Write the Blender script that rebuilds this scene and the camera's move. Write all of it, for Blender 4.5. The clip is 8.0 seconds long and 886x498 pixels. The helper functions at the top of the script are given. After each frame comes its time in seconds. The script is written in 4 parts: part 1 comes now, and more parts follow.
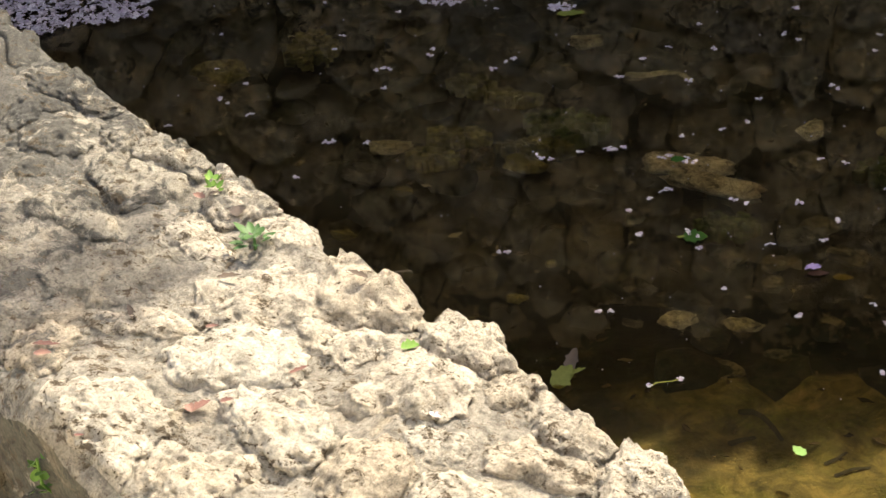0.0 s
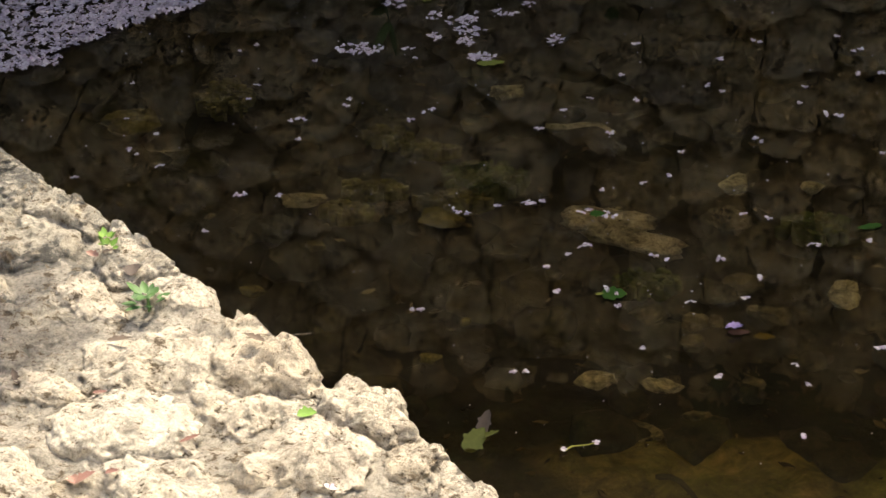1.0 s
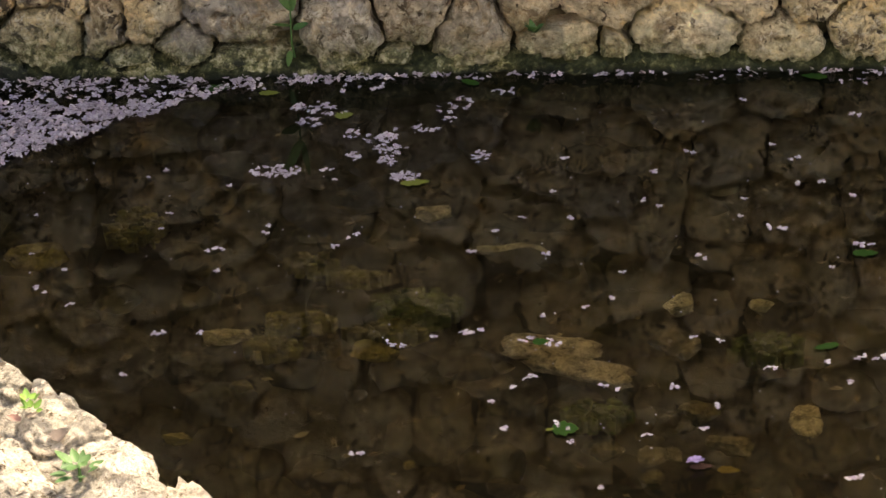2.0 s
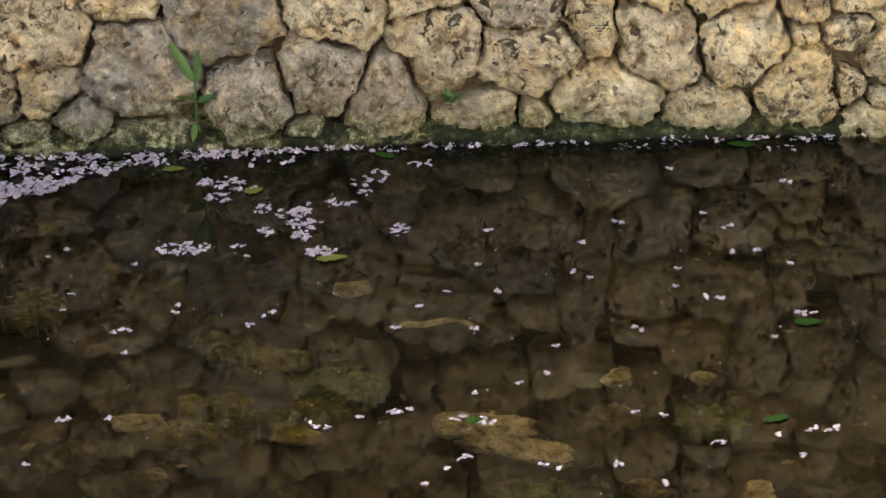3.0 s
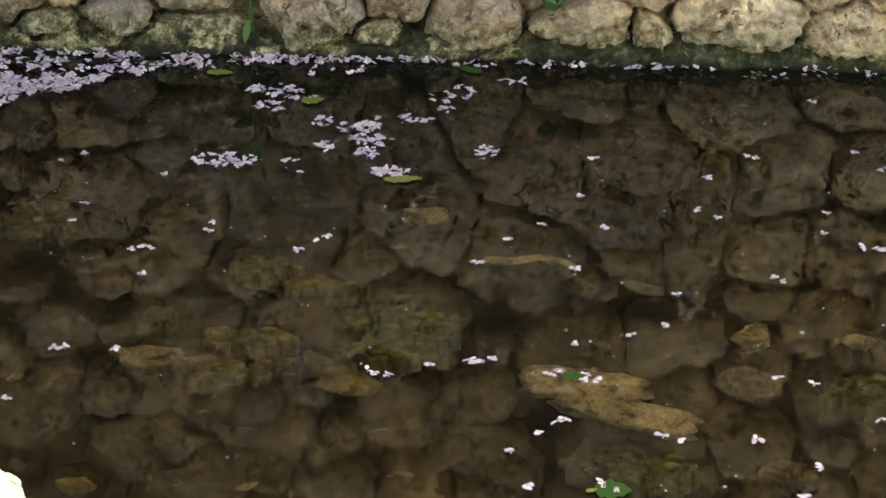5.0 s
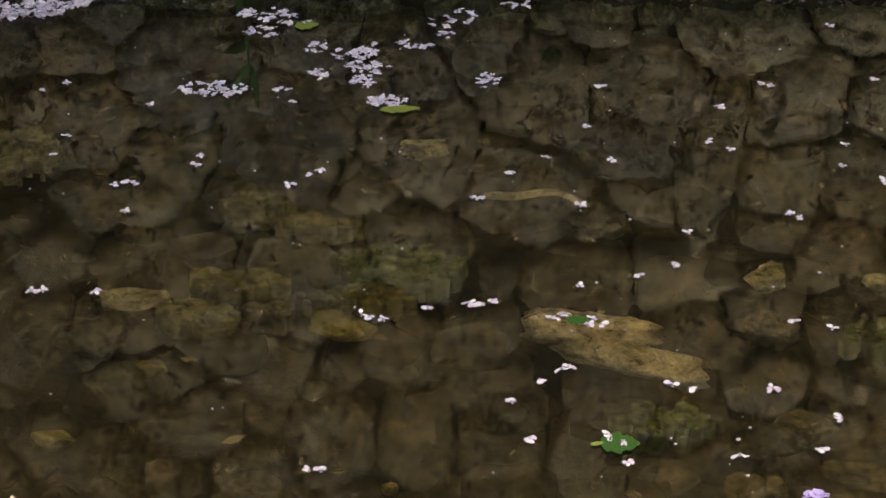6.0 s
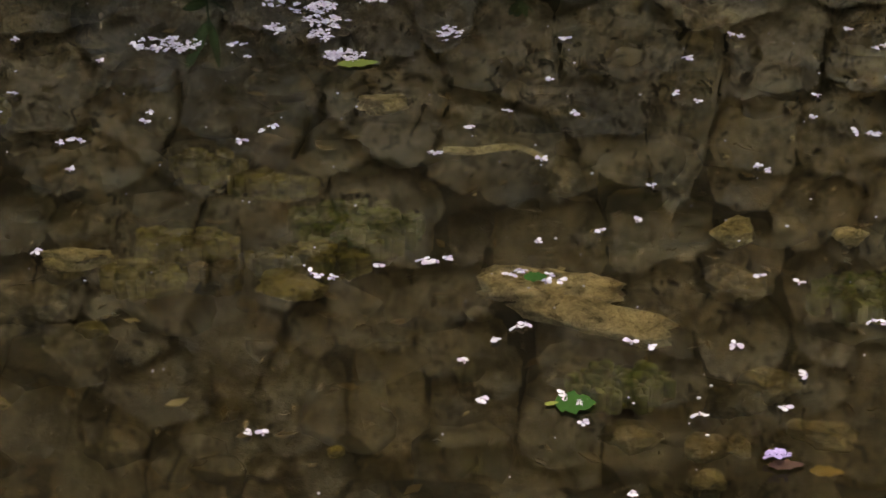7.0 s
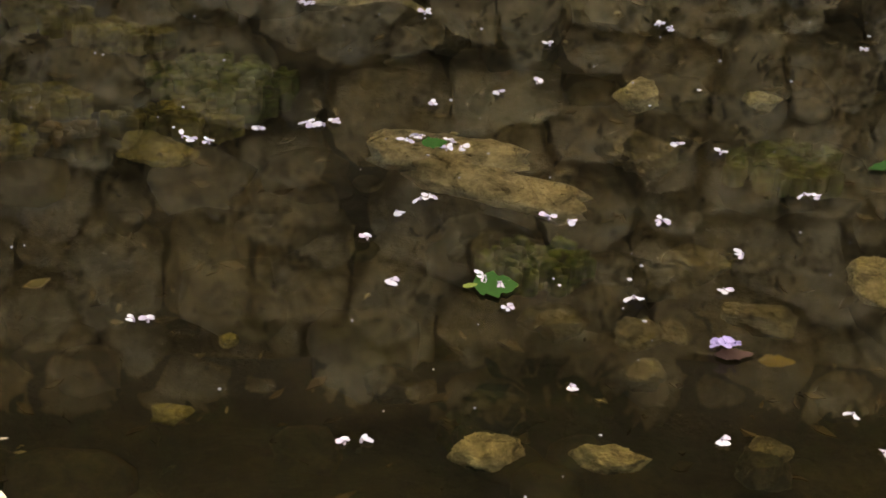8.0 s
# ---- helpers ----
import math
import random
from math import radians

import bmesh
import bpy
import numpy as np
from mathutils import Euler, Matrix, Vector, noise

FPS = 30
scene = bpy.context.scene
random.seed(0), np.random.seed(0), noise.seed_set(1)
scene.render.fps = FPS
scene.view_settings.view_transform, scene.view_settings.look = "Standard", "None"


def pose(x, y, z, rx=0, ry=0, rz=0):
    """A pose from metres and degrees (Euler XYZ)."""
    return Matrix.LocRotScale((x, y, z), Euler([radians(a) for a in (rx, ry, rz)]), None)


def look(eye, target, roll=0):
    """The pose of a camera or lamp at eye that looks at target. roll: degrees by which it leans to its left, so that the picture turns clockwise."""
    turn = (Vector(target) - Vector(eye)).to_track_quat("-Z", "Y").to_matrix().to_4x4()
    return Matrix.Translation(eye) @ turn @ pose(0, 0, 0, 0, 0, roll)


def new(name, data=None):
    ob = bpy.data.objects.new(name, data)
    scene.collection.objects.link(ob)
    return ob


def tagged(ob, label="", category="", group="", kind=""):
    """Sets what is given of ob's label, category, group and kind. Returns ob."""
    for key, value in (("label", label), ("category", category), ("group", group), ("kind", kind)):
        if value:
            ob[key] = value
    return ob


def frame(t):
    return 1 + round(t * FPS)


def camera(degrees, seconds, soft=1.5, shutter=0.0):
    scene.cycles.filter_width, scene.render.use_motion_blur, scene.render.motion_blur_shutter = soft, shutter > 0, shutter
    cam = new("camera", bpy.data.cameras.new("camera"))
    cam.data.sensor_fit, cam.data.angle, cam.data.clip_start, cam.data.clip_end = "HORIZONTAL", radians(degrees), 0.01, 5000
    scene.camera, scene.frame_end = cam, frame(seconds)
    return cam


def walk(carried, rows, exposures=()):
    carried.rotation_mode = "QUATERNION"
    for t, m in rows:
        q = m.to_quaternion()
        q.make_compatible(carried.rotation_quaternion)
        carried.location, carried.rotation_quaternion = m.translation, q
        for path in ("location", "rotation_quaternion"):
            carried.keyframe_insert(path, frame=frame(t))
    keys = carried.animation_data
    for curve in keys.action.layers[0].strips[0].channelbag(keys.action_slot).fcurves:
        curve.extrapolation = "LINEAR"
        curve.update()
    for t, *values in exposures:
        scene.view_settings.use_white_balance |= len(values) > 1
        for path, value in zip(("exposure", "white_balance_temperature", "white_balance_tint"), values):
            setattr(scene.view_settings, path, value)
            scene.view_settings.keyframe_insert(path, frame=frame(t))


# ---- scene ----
from mathutils.bvhtree import BVHTree

# ---- camera ----
cam = camera(24.57, 8.0, soft=1.5)
walk(cam, [
    (0, look((0.555, -5.497, 2.463), (0.088, -3.033, 0.816), -4.10)),
    (0.5, look((0.573, -5.454, 2.439), (0.139, -2.984, 0.793), -3.80)),
    (1, look((0.597, -5.363, 2.411), (0.213, -2.853, 0.814), -2.89)),
    (1.5, look((0.545, -5.264, 2.354), (0.252, -2.714, 0.802), -2.33)),
    (2, look((0.448, -5.109, 2.347), (0.239, -2.510, 0.863), -2.65)),
    (2.2, look((0.338, -5.041, 2.283), (0.229, -2.411, 0.844), -2.30)),
    (3.3, look((0.348, -4.874, 2.116), (0.318, -2.172, 0.812), -1.74)),
    (3.5, look((0.352, -4.820, 2.040), (0.302, -2.093, 0.791), -1.47)),
    (4, look((0.314, -4.604, 1.852), (0.238, -1.858, 0.647), 0.27)),
    (4.5, look((0.276, -4.420, 1.709), (0.174, -1.698, 0.451), 0.96)),
    (5, look((0.264, -4.237, 1.640), (0.147, -1.557, 0.298), 0.61)),
    (5.2, look((0.228, -4.214, 1.665), (0.120, -1.551, 0.289), 0.28)),
    (6.3, look((0.301, -4.039, 1.561), (0.158, -1.421, 0.103), 0.29)),
    (6.5, look((0.319, -4.046, 1.550), (0.163, -1.426, 0.097), 0.15)),
    (7, look((0.340, -3.976, 1.515), (0.214, -1.374, 0.027), -0.15)),
    (7.5, look((0.226, -3.831, 1.442), (0.290, -1.279, -0.133), 2.43)),
    (8, look((0.126, -3.711, 1.362), (0.395, -1.220, -0.289), 5.00)),
], exposures=[(0, 1.68, 7600, 5), (1.3, 1.68, 7800, 7), (2.2, 2.35, 8600, 10), (3.3, 2.75, 8000, 5), (4.5, 2.87, 7900, 3), (6.5, 2.78, 8100, 1), (8.0, 2.86, 8200, -1)])

# ---- light ----
SUN_EL, SUN_AZ = radians(51), radians(25)  # azimuth from +y towards +x
world = bpy.data.worlds.new("sky")
scene.world = world
world.use_nodes = True
wn = world.node_tree.nodes
sky = wn.new("ShaderNodeTexSky")
sky.sky_type = "NISHITA"
sky.sun_disc = False
sky.sun_elevation, sky.sun_rotation = SUN_EL, SUN_AZ
sky.air_density, sky.dust_density, sky.ozone_density = 0.8, 4.0, 0.6
wn["Background"].inputs["Strength"].default_value = 0.15
world.node_tree.links.new(sky.outputs[0], wn["Background"].inputs["Color"])
sun = new("sun", bpy.data.lights.new("sun", "SUN"))
sun.data.energy, sun.data.angle, sun.data.color = 2.5, radians(0.6), (1.0, 0.96, 0.90)
sun.matrix_world = look((math.sin(SUN_AZ) * math.cos(SUN_EL) * 30, math.cos(SUN_AZ) * math.cos(SUN_EL) * 30, math.sin(SUN_EL) * 30), (0, 0, 0))


# ---- materials ----
class Mat:
    """A node material with a few short helpers."""

    def __init__(self, name, rough=0.8):
        self.m = bpy.data.materials.new(name)
        self.m.use_nodes = True
        self.t = self.m.node_tree
        self.b = self.t.nodes["Principled BSDF"]
        self.b.inputs["Roughness"].default_value = rough
        self.geo = self.node("ShaderNodeNewGeometry")
        self.pos = self.geo.outputs["Position"]
        self.height = None

    def node(self, kind, **kw):
        n = self.t.nodes.new(kind)
        for k, v in kw.items():
            n.inputs[k.replace("_", " ")].default_value = v
        return n

    def link(self, a, b):
        self.t.links.new(a, b)

    def noise(self, scale, detail=4, rough=0.55, distort=0.0, vec=None):
        n = self.node("ShaderNodeTexNoise", Scale=scale, Detail=detail, Roughness=rough, Distortion=distort)
        self.link(vec or self.pos, n.inputs["Vector"])
        return n.outputs["Fac"]

    def cells(self, scale, vec=None):
        n = self.node("ShaderNodeTexVoronoi", Scale=scale)
        self.link(vec or self.pos, n.inputs["Vector"])
        return n.outputs["Distance"]

    def ramp(self, fac, stops):
        n = self.t.nodes.new("ShaderNodeValToRGB")
        els = n.color_ramp.elements
        while len(els) < len(stops):
            els.new(0.5)
        for e, (p, c) in zip(els, stops):
            e.position = p
            e.color = (*c, 1) if isinstance(c, tuple) else (c, c, c, 1)
        self.link(fac, n.inputs["Fac"])
        return n.outputs["Color"]

    def mix(self, fac, a, b, mode="MIX"):
        n = self.t.nodes.new("ShaderNodeMix")
        n.data_type, n.blend_type = "RGBA", mode
        for k, v in ((0, fac), (6, a), (7, b)):
            s = n.inputs[k]
            if isinstance(v, (int, float)):
                s.default_value = v if k == 0 else (v, v, v, 1)
            elif isinstance(v, tuple):
                s.default_value = (*v, 1)
            else:
                self.link(v, s)
        return n.outputs[2]

    def math(self, op, a, b=0.0):
        n = self.t.nodes.new("ShaderNodeMath")
        n.operation = op
        for v, s in ((a, n.inputs[0]), (b, n.inputs[1])):
            if isinstance(v, (int, float)):
                s.default_value = v
            else:
                self.link(v, s)
        return n.outputs[0]

    def axis(self, k):
        n = self.t.nodes.new("ShaderNodeSeparateXYZ")
        self.link(self.pos, n.inputs[0])
        return n.outputs[k]

    def random(self):
        return self.t.nodes.new("ShaderNodeObjectInfo").outputs["Random"]

    def island(self):
        return self.geo.outputs["Random Per Island"]

    def color(self, c):
        if isinstance(c, tuple):
            self.b.inputs["Base Color"].default_value = (*c, 1)
        else:
            self.link(c, self.b.inputs["Base Color"])

    def bump(self, h, strength=0.5, dist=0.01):
        n = self.node("ShaderNodeBump", Strength=strength, Distance=dist)
        self.link(h, n.inputs["Height"])
        self.link(n.outputs[0], self.b.inputs["Normal"])


def limestone(name, tones, scale=1.0, dark=(0.085, 0.062, 0.038), grey=(0.31, 0.275, 0.215), gold=(0.62, 0.46, 0.24), algae=False, lichen=0.0):
    m = Mat(name, 0.9)
    base = m.ramp(m.random(), tones)
    base = m.mix(m.ramp(m.math("SUBTRACT", m.noise(4.2 * scale, 6, 0.65, 0.6), m.math("MULTIPLY", m.axis(0), 0.085)), [(0.51, 0.0), (0.62, 0.65 + lichen)]), base, grey)
    base = m.mix(m.ramp(m.noise(6.5 * scale, 5, 0.6, 0.8), [(0.52, 0.0), (0.62, 0.75)]), base, gold)
    blot = m.noise(11 * scale, 8, 0.66, 0.5)
    base = m.mix(1.0, base, m.ramp(blot, [(0.34, 0.42), (0.44, 0.84), (0.54, 1.10), (0.66, 1.42)]), "MULTIPLY")
    rust = m.noise(8 * scale, 8, 0.70, 0.7)
    base = m.mix(m.ramp(rust, [(0.36, 0.80), (0.45, 0.0)]), base, (0.20, 0.13, 0.065))
    pale = m.noise(14 * scale, 8, 0.70, 0.8)
    base = m.mix(m.ramp(pale, [(0.57, 0.0), (0.66, 0.75)]), base, (0.70, 0.61, 0.45))
    grain = m.noise(110 * scale, 6, 0.72)
    base = m.mix(0.6, base, m.ramp(grain, [(0.33, 0.66), (0.5, 1.0), (0.67, 1.26)]), "MULTIPLY")
    speck = m.noise(42 * scale, 9, 0.78, 0.4)
    base = m.mix(1.0, base, m.ramp(speck, [(0.37, 0.68), (0.46, 1.0), (0.54, 1.18), (0.64, 1.42)]), "MULTIPLY")
    where = m.math("MULTIPLY", m.math("SUBTRACT", m.noise(4 * scale, 3), 0.5), 0.42)
    crust = m.math("ADD", m.noise(30 * scale, 9, 0.74, 1.0), m.math("MULTIPLY", where, 0.8))
    base = m.mix(m.ramp(crust, [(0.40, 0.85), (0.47, 0.0)]), base, (0.15, 0.107, 0.062))
    chalk = m.math("SUBTRACT", m.noise(36 * scale, 9, 0.76, 0.8), m.math("MULTIPLY", where, 0.5))
    base = m.mix(m.ramp(chalk, [(0.555, 0.0), (0.62, 0.65)]), base, (0.78, 0.72, 0.585))
    pits = m.math("ADD", m.noise(20 * scale, 5, 0.60, 0.9), where)
    hole = m.ramp(pits, [(0.360, 0.0), (0.380, 1.0)])
    wob = m.node("ShaderNodeTexNoise", Scale=38 * scale, Detail=3.0)
    m.link(m.pos, wob.inputs["Vector"])
    sway = m.t.nodes.new("ShaderNodeVectorMath")
    sway.operation = "MULTIPLY_ADD"
    sway.inputs[1].default_value = (0.035, 0.035, 0.035)
    m.link(wob.outputs["Color"], sway.inputs[0])
    m.link(m.pos, sway.inputs[2])
    dent = m.math("ADD", m.cells(30 * scale, sway.outputs[0]), m.math("MULTIPLY", m.math("SUBTRACT", m.noise(5.5 * scale, 4), 0.47), 1.3))
    hole = m.mix(1.0, hole, m.ramp(dent, [(0.02, 0.0), (0.08, 1.0)]), "MULTIPLY")
    base = m.mix(m.math("SUBTRACT", 1.0, hole), base, dark)
    if algae:
        z = m.math("ADD", m.axis(2), m.math("MULTIPLY", m.axis(0), 0.035))
        edge = m.math("ADD", z, m.math("MULTIPLY", m.math("SUBTRACT", m.noise(9, 6, 0.7), 0.5), 0.30))
        wet = m.ramp(edge, [(0.0, 1.0), (0.06, 0.9), (0.095, 0.4), (0.15, 0.0)])
        green = m.ramp(m.noise(45, 7, 0.75), [(0.36, (0.026, 0.030, 0.014)), (0.45, (0.085, 0.092, 0.038)), (0.52, (0.24, 0.24, 0.12)), (0.59, (0.58, 0.55, 0.39))])
        base = m.mix(wet, base, green)
        sodden = m.ramp(edge, [(-0.02, 1.0), (0.005, 0.8), (0.022, 0.0)])
        base = m.mix(sodden, base, (0.022, 0.027, 0.016))
    m.color(base)
    h = m.math("ADD", m.math("MULTIPLY", blot, 1.4), m.math("MULTIPLY", hole, 0.9))
    h = m.math("ADD", h, m.math("ADD", m.math("MULTIPLY", speck, 0.9), m.math("MULTIPLY", crust, 0.8)))
    m.bump(h, 1.0, 0.020)
    return m.m


WALL_STONE = limestone("wall_limestone", [(0.0, (0.47, 0.41, 0.30)), (0.2, (0.67, 0.57, 0.375)), (0.4, (0.61, 0.485, 0.28)), (0.6, (0.52, 0.44, 0.315)), (0.8, (0.72, 0.64, 0.465)), (1.0, (0.63, 0.51, 0.305))], algae=True)


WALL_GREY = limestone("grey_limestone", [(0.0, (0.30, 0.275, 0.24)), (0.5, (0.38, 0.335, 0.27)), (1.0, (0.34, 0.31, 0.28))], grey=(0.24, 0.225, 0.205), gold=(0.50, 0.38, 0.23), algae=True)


def bank_limestone(name, tones, grey, pit_size=1.0, pitted=1.0):
    """Pale, crusty, pitted limestone; grey towards one end is lichen plus dapple shade put into the colour."""
    m = Mat(name, 0.92)
    base = m.ramp(m.random(), tones)
    base = m.mix(m.ramp(m.noise(10, 5, 0.6, 0.6), [(0.56, 0.0), (0.68, 0.45)]), base, (0.50, 0.40, 0.27))
    blot = m.noise(22, 9, 0.72, 0.5)
    base = m.mix(1.0, base, m.ramp(blot, [(0.37, 0.52), (0.46, 0.92), (0.53, 1.10), (0.62, 1.28)]), "MULTIPLY")
    # grey film: lichen, with the dapple shade towards -x painted into it
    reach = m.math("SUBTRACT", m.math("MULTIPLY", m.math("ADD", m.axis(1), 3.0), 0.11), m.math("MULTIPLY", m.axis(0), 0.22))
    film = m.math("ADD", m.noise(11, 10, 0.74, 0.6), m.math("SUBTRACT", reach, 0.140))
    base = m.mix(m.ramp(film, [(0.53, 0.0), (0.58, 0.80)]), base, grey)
    base = m.mix(m.ramp(m.noise(17, 9, 0.76, 0.5), [(0.585, 0.0), (0.635, 0.70)]), base, (0.57, 0.50, 0.395))
    grain = m.noise(170, 6, 0.76)
    base = m.mix(0.85, base, m.ramp(grain, [(0.35, 0.55), (0.5, 1.0), (0.65, 1.32)]), "MULTIPLY")
    # pits: brown stone, with the shade inside them put into the colour
    long = m.t.nodes.new("ShaderNodeVectorMath")
    long.operation = "MULTIPLY"
    long.inputs[1].default_value = (0.8, 1.25, 1.2)
    m.link(m.pos, long.inputs[0])
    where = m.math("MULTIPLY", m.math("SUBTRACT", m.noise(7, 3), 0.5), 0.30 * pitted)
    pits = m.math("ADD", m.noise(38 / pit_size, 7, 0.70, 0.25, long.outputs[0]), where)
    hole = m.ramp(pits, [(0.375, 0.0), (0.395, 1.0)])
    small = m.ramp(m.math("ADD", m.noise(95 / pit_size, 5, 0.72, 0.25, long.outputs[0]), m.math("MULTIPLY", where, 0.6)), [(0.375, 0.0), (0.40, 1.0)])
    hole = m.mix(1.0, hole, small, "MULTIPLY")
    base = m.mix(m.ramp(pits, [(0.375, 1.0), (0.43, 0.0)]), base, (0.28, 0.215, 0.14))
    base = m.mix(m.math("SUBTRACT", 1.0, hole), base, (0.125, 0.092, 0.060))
    m.color(base)
    h = m.math("ADD", m.math("MULTIPLY", blot, 1.5), m.math("MULTIPLY", hole, 1.0))
    h = m.math("ADD", h, m.math("MULTIPLY", grain, 0.4))
    m.bump(h, 1.0, 0.014)
    return m.m


# greyer stones: lichen, and the shade at that end put into their tone
BANK_LICHEN_SHADE = bank_limestone("lichen_shade_limestone", [(0.0, (0.25, 0.228, 0.192)), (0.5, (0.38, 0.34, 0.275)), (1.0, (0.31, 0.278, 0.228))], (0.068, 0.065, 0.060))
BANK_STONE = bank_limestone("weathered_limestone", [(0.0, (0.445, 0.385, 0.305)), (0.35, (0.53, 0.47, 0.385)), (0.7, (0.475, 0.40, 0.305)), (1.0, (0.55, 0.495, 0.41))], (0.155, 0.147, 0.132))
# darker tone that carries the shade of the low wall's side faces
BANK_SIDE_SHADE = bank_limestone("side_shade_limestone", [(0.0, (0.10, 0.092, 0.066)), (1.0, (0.14, 0.125, 0.092))], (0.045, 0.047, 0.034))
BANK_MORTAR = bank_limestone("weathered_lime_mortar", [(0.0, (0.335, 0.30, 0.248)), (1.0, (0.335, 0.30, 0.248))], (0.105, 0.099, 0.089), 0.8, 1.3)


def mortar_material(name, dark, light, algae):
    m = Mat(name, 0.95)
    base = m.ramp(m.noise(14, 6, 0.7), [(0.3, dark), (0.7, light)])
    base = m.mix(0.6, base, m.ramp(m.noise(120, 5, 0.7), [(0.3, 0.6), (0.7, 1.25)]), "MULTIPLY")
    if algae:
        z = m.math("ADD", m.axis(2), m.math("MULTIPLY", m.math("SUBTRACT", m.noise(12, 4), 0.5), 0.15))
        base = m.mix(m.ramp(z, [(0.03, 1.0), (0.16, 0.0)]), base, m.ramp(m.noise(45, 5, 0.7), [(0.38, (0.025, 0.029, 0.014)), (0.5, (0.06, 0.066, 0.03)), (0.62, (0.20, 0.20, 0.11))]))
    m.color(base)
    m.bump(m.noise(80, 6, 0.7), 0.7, 0.008)
    return m.m


def moss_material():
    m = Mat("waterline_moss", 0.75)
    base = m.ramp(m.noise(26, 7, 0.72), [(0.36, (0.008, 0.010, 0.006)), (0.47, (0.022, 0.027, 0.012)), (0.56, (0.052, 0.058, 0.027)), (0.65, (0.15, 0.147, 0.085))])
    crust = m.math("SUBTRACT", m.noise(15, 8, 0.72, 0.6), m.math("MULTIPLY", m.axis(0), 0.05))
    base = m.mix(m.ramp(crust, [(0.55, 0.0), (0.62, 0.85)]), base, m.ramp(m.noise(60, 6, 0.75), [(0.38, (0.10, 0.11, 0.045)), (0.5, (0.30, 0.29, 0.15)), (0.6, (0.58, 0.55, 0.38))]))
    wet = m.ramp(m.math("ADD", m.axis(2), m.math("MULTIPLY", m.math("SUBTRACT", m.noise(14, 5), 0.5), 0.05)), [(0.0, 1.0), (0.022, 0.0)])
    base = m.mix(wet, base, (0.012, 0.015, 0.010))
    m.color(m.mix(0.6, base, m.ramp(m.noise(150, 5, 0.7), [(0.3, 0.5), (0.7, 1.4)]), "MULTIPLY"))
    m.b.inputs["Specular IOR Level"].default_value = 0.15
    m.bump(m.noise(90, 6, 0.75), 0.9, 0.012)
    return m.m


FOOTING_MOSS = moss_material()
WALL_MORTAR = mortar_material("wall_mortar", (0.045, 0.037, 0.026), (0.15, 0.12, 0.082), True)


def plaster_material():
    m = Mat("cream_plaster", 0.9)
    base = m.ramp(m.noise(1.5, 6, 0.65), [(0.3, (0.68, 0.63, 0.52)), (0.7, (0.80, 0.76, 0.65))])
    m.color(m.mix(0.4, base, m.ramp(m.noise(60, 4), [(0.3, 0.8), (0.7, 1.1)]), "MULTIPLY"))
    m.bump(m.noise(120, 4), 0.3, 0.004)
    return m.m


PLASTER = plaster_material()


def water_material():
    m = bpy.data.materials.new("still_water")
    m.use_nodes = True
    t = m.node_tree
    t.nodes.remove(t.nodes["Principled BSDF"])
    n = t.nodes.new
    out = t.nodes["Material Output"]
    fres = n("ShaderNodeFresnel")
    fres.inputs["IOR"].default_value = 1.5
    gloss = n("ShaderNodeBsdfGlossy")
    gloss.inputs["Roughness"].default_value = 0.022
    gloss.inputs["Color"].default_value = (1, 1, 1, 1)
    refr = n("ShaderNodeBsdfRefraction")
    refr.inputs["IOR"].default_value = 1.33
    refr.inputs["Roughness"].default_value = 0.012
    refr.inputs["Color"].default_value = (0.67, 0.58, 0.37, 1)
    geo = n("ShaderNodeNewGeometry")
    tex = n("ShaderNodeTexNoise")
    tex.inputs["Scale"].default_value = 5.0
    tex.inputs["Detail"].default_value = 2.0
    t.links.new(geo.outputs["Position"], tex.inputs["Vector"])
    bump = n("ShaderNodeBump")
    bump.inputs["Strength"].default_value = 0.02
    bump.inputs["Distance"].default_value = 0.02
    t.links.new(tex.outputs["Fac"], bump.inputs["Height"])
    mix = n("ShaderNodeMixShader")
    for node in (fres, gloss, refr):
        t.links.new(bump.outputs[0], node.inputs["Normal"])
    t.links.new(fres.outputs[0], mix.inputs[0])
    # fine silt hanging in the water
    silt = n("ShaderNodeBsdfDiffuse")
    silt.inputs["Color"].default_value = (0.11, 0.083, 0.05, 1)
    murk = n("ShaderNodeMixShader")
    murk.inputs[0].default_value = 0.028
    t.links.new(refr.outputs[0], murk.inputs[1])
    t.links.new(silt.outputs[0], murk.inputs[2])
    t.links.new(murk.outputs[0], mix.inputs[1])
    t.links.new(gloss.outputs[0], mix.inputs[2])
    t.links.new(mix.outputs[0], out.inputs["Surface"])
    return m


WATER = water_material()


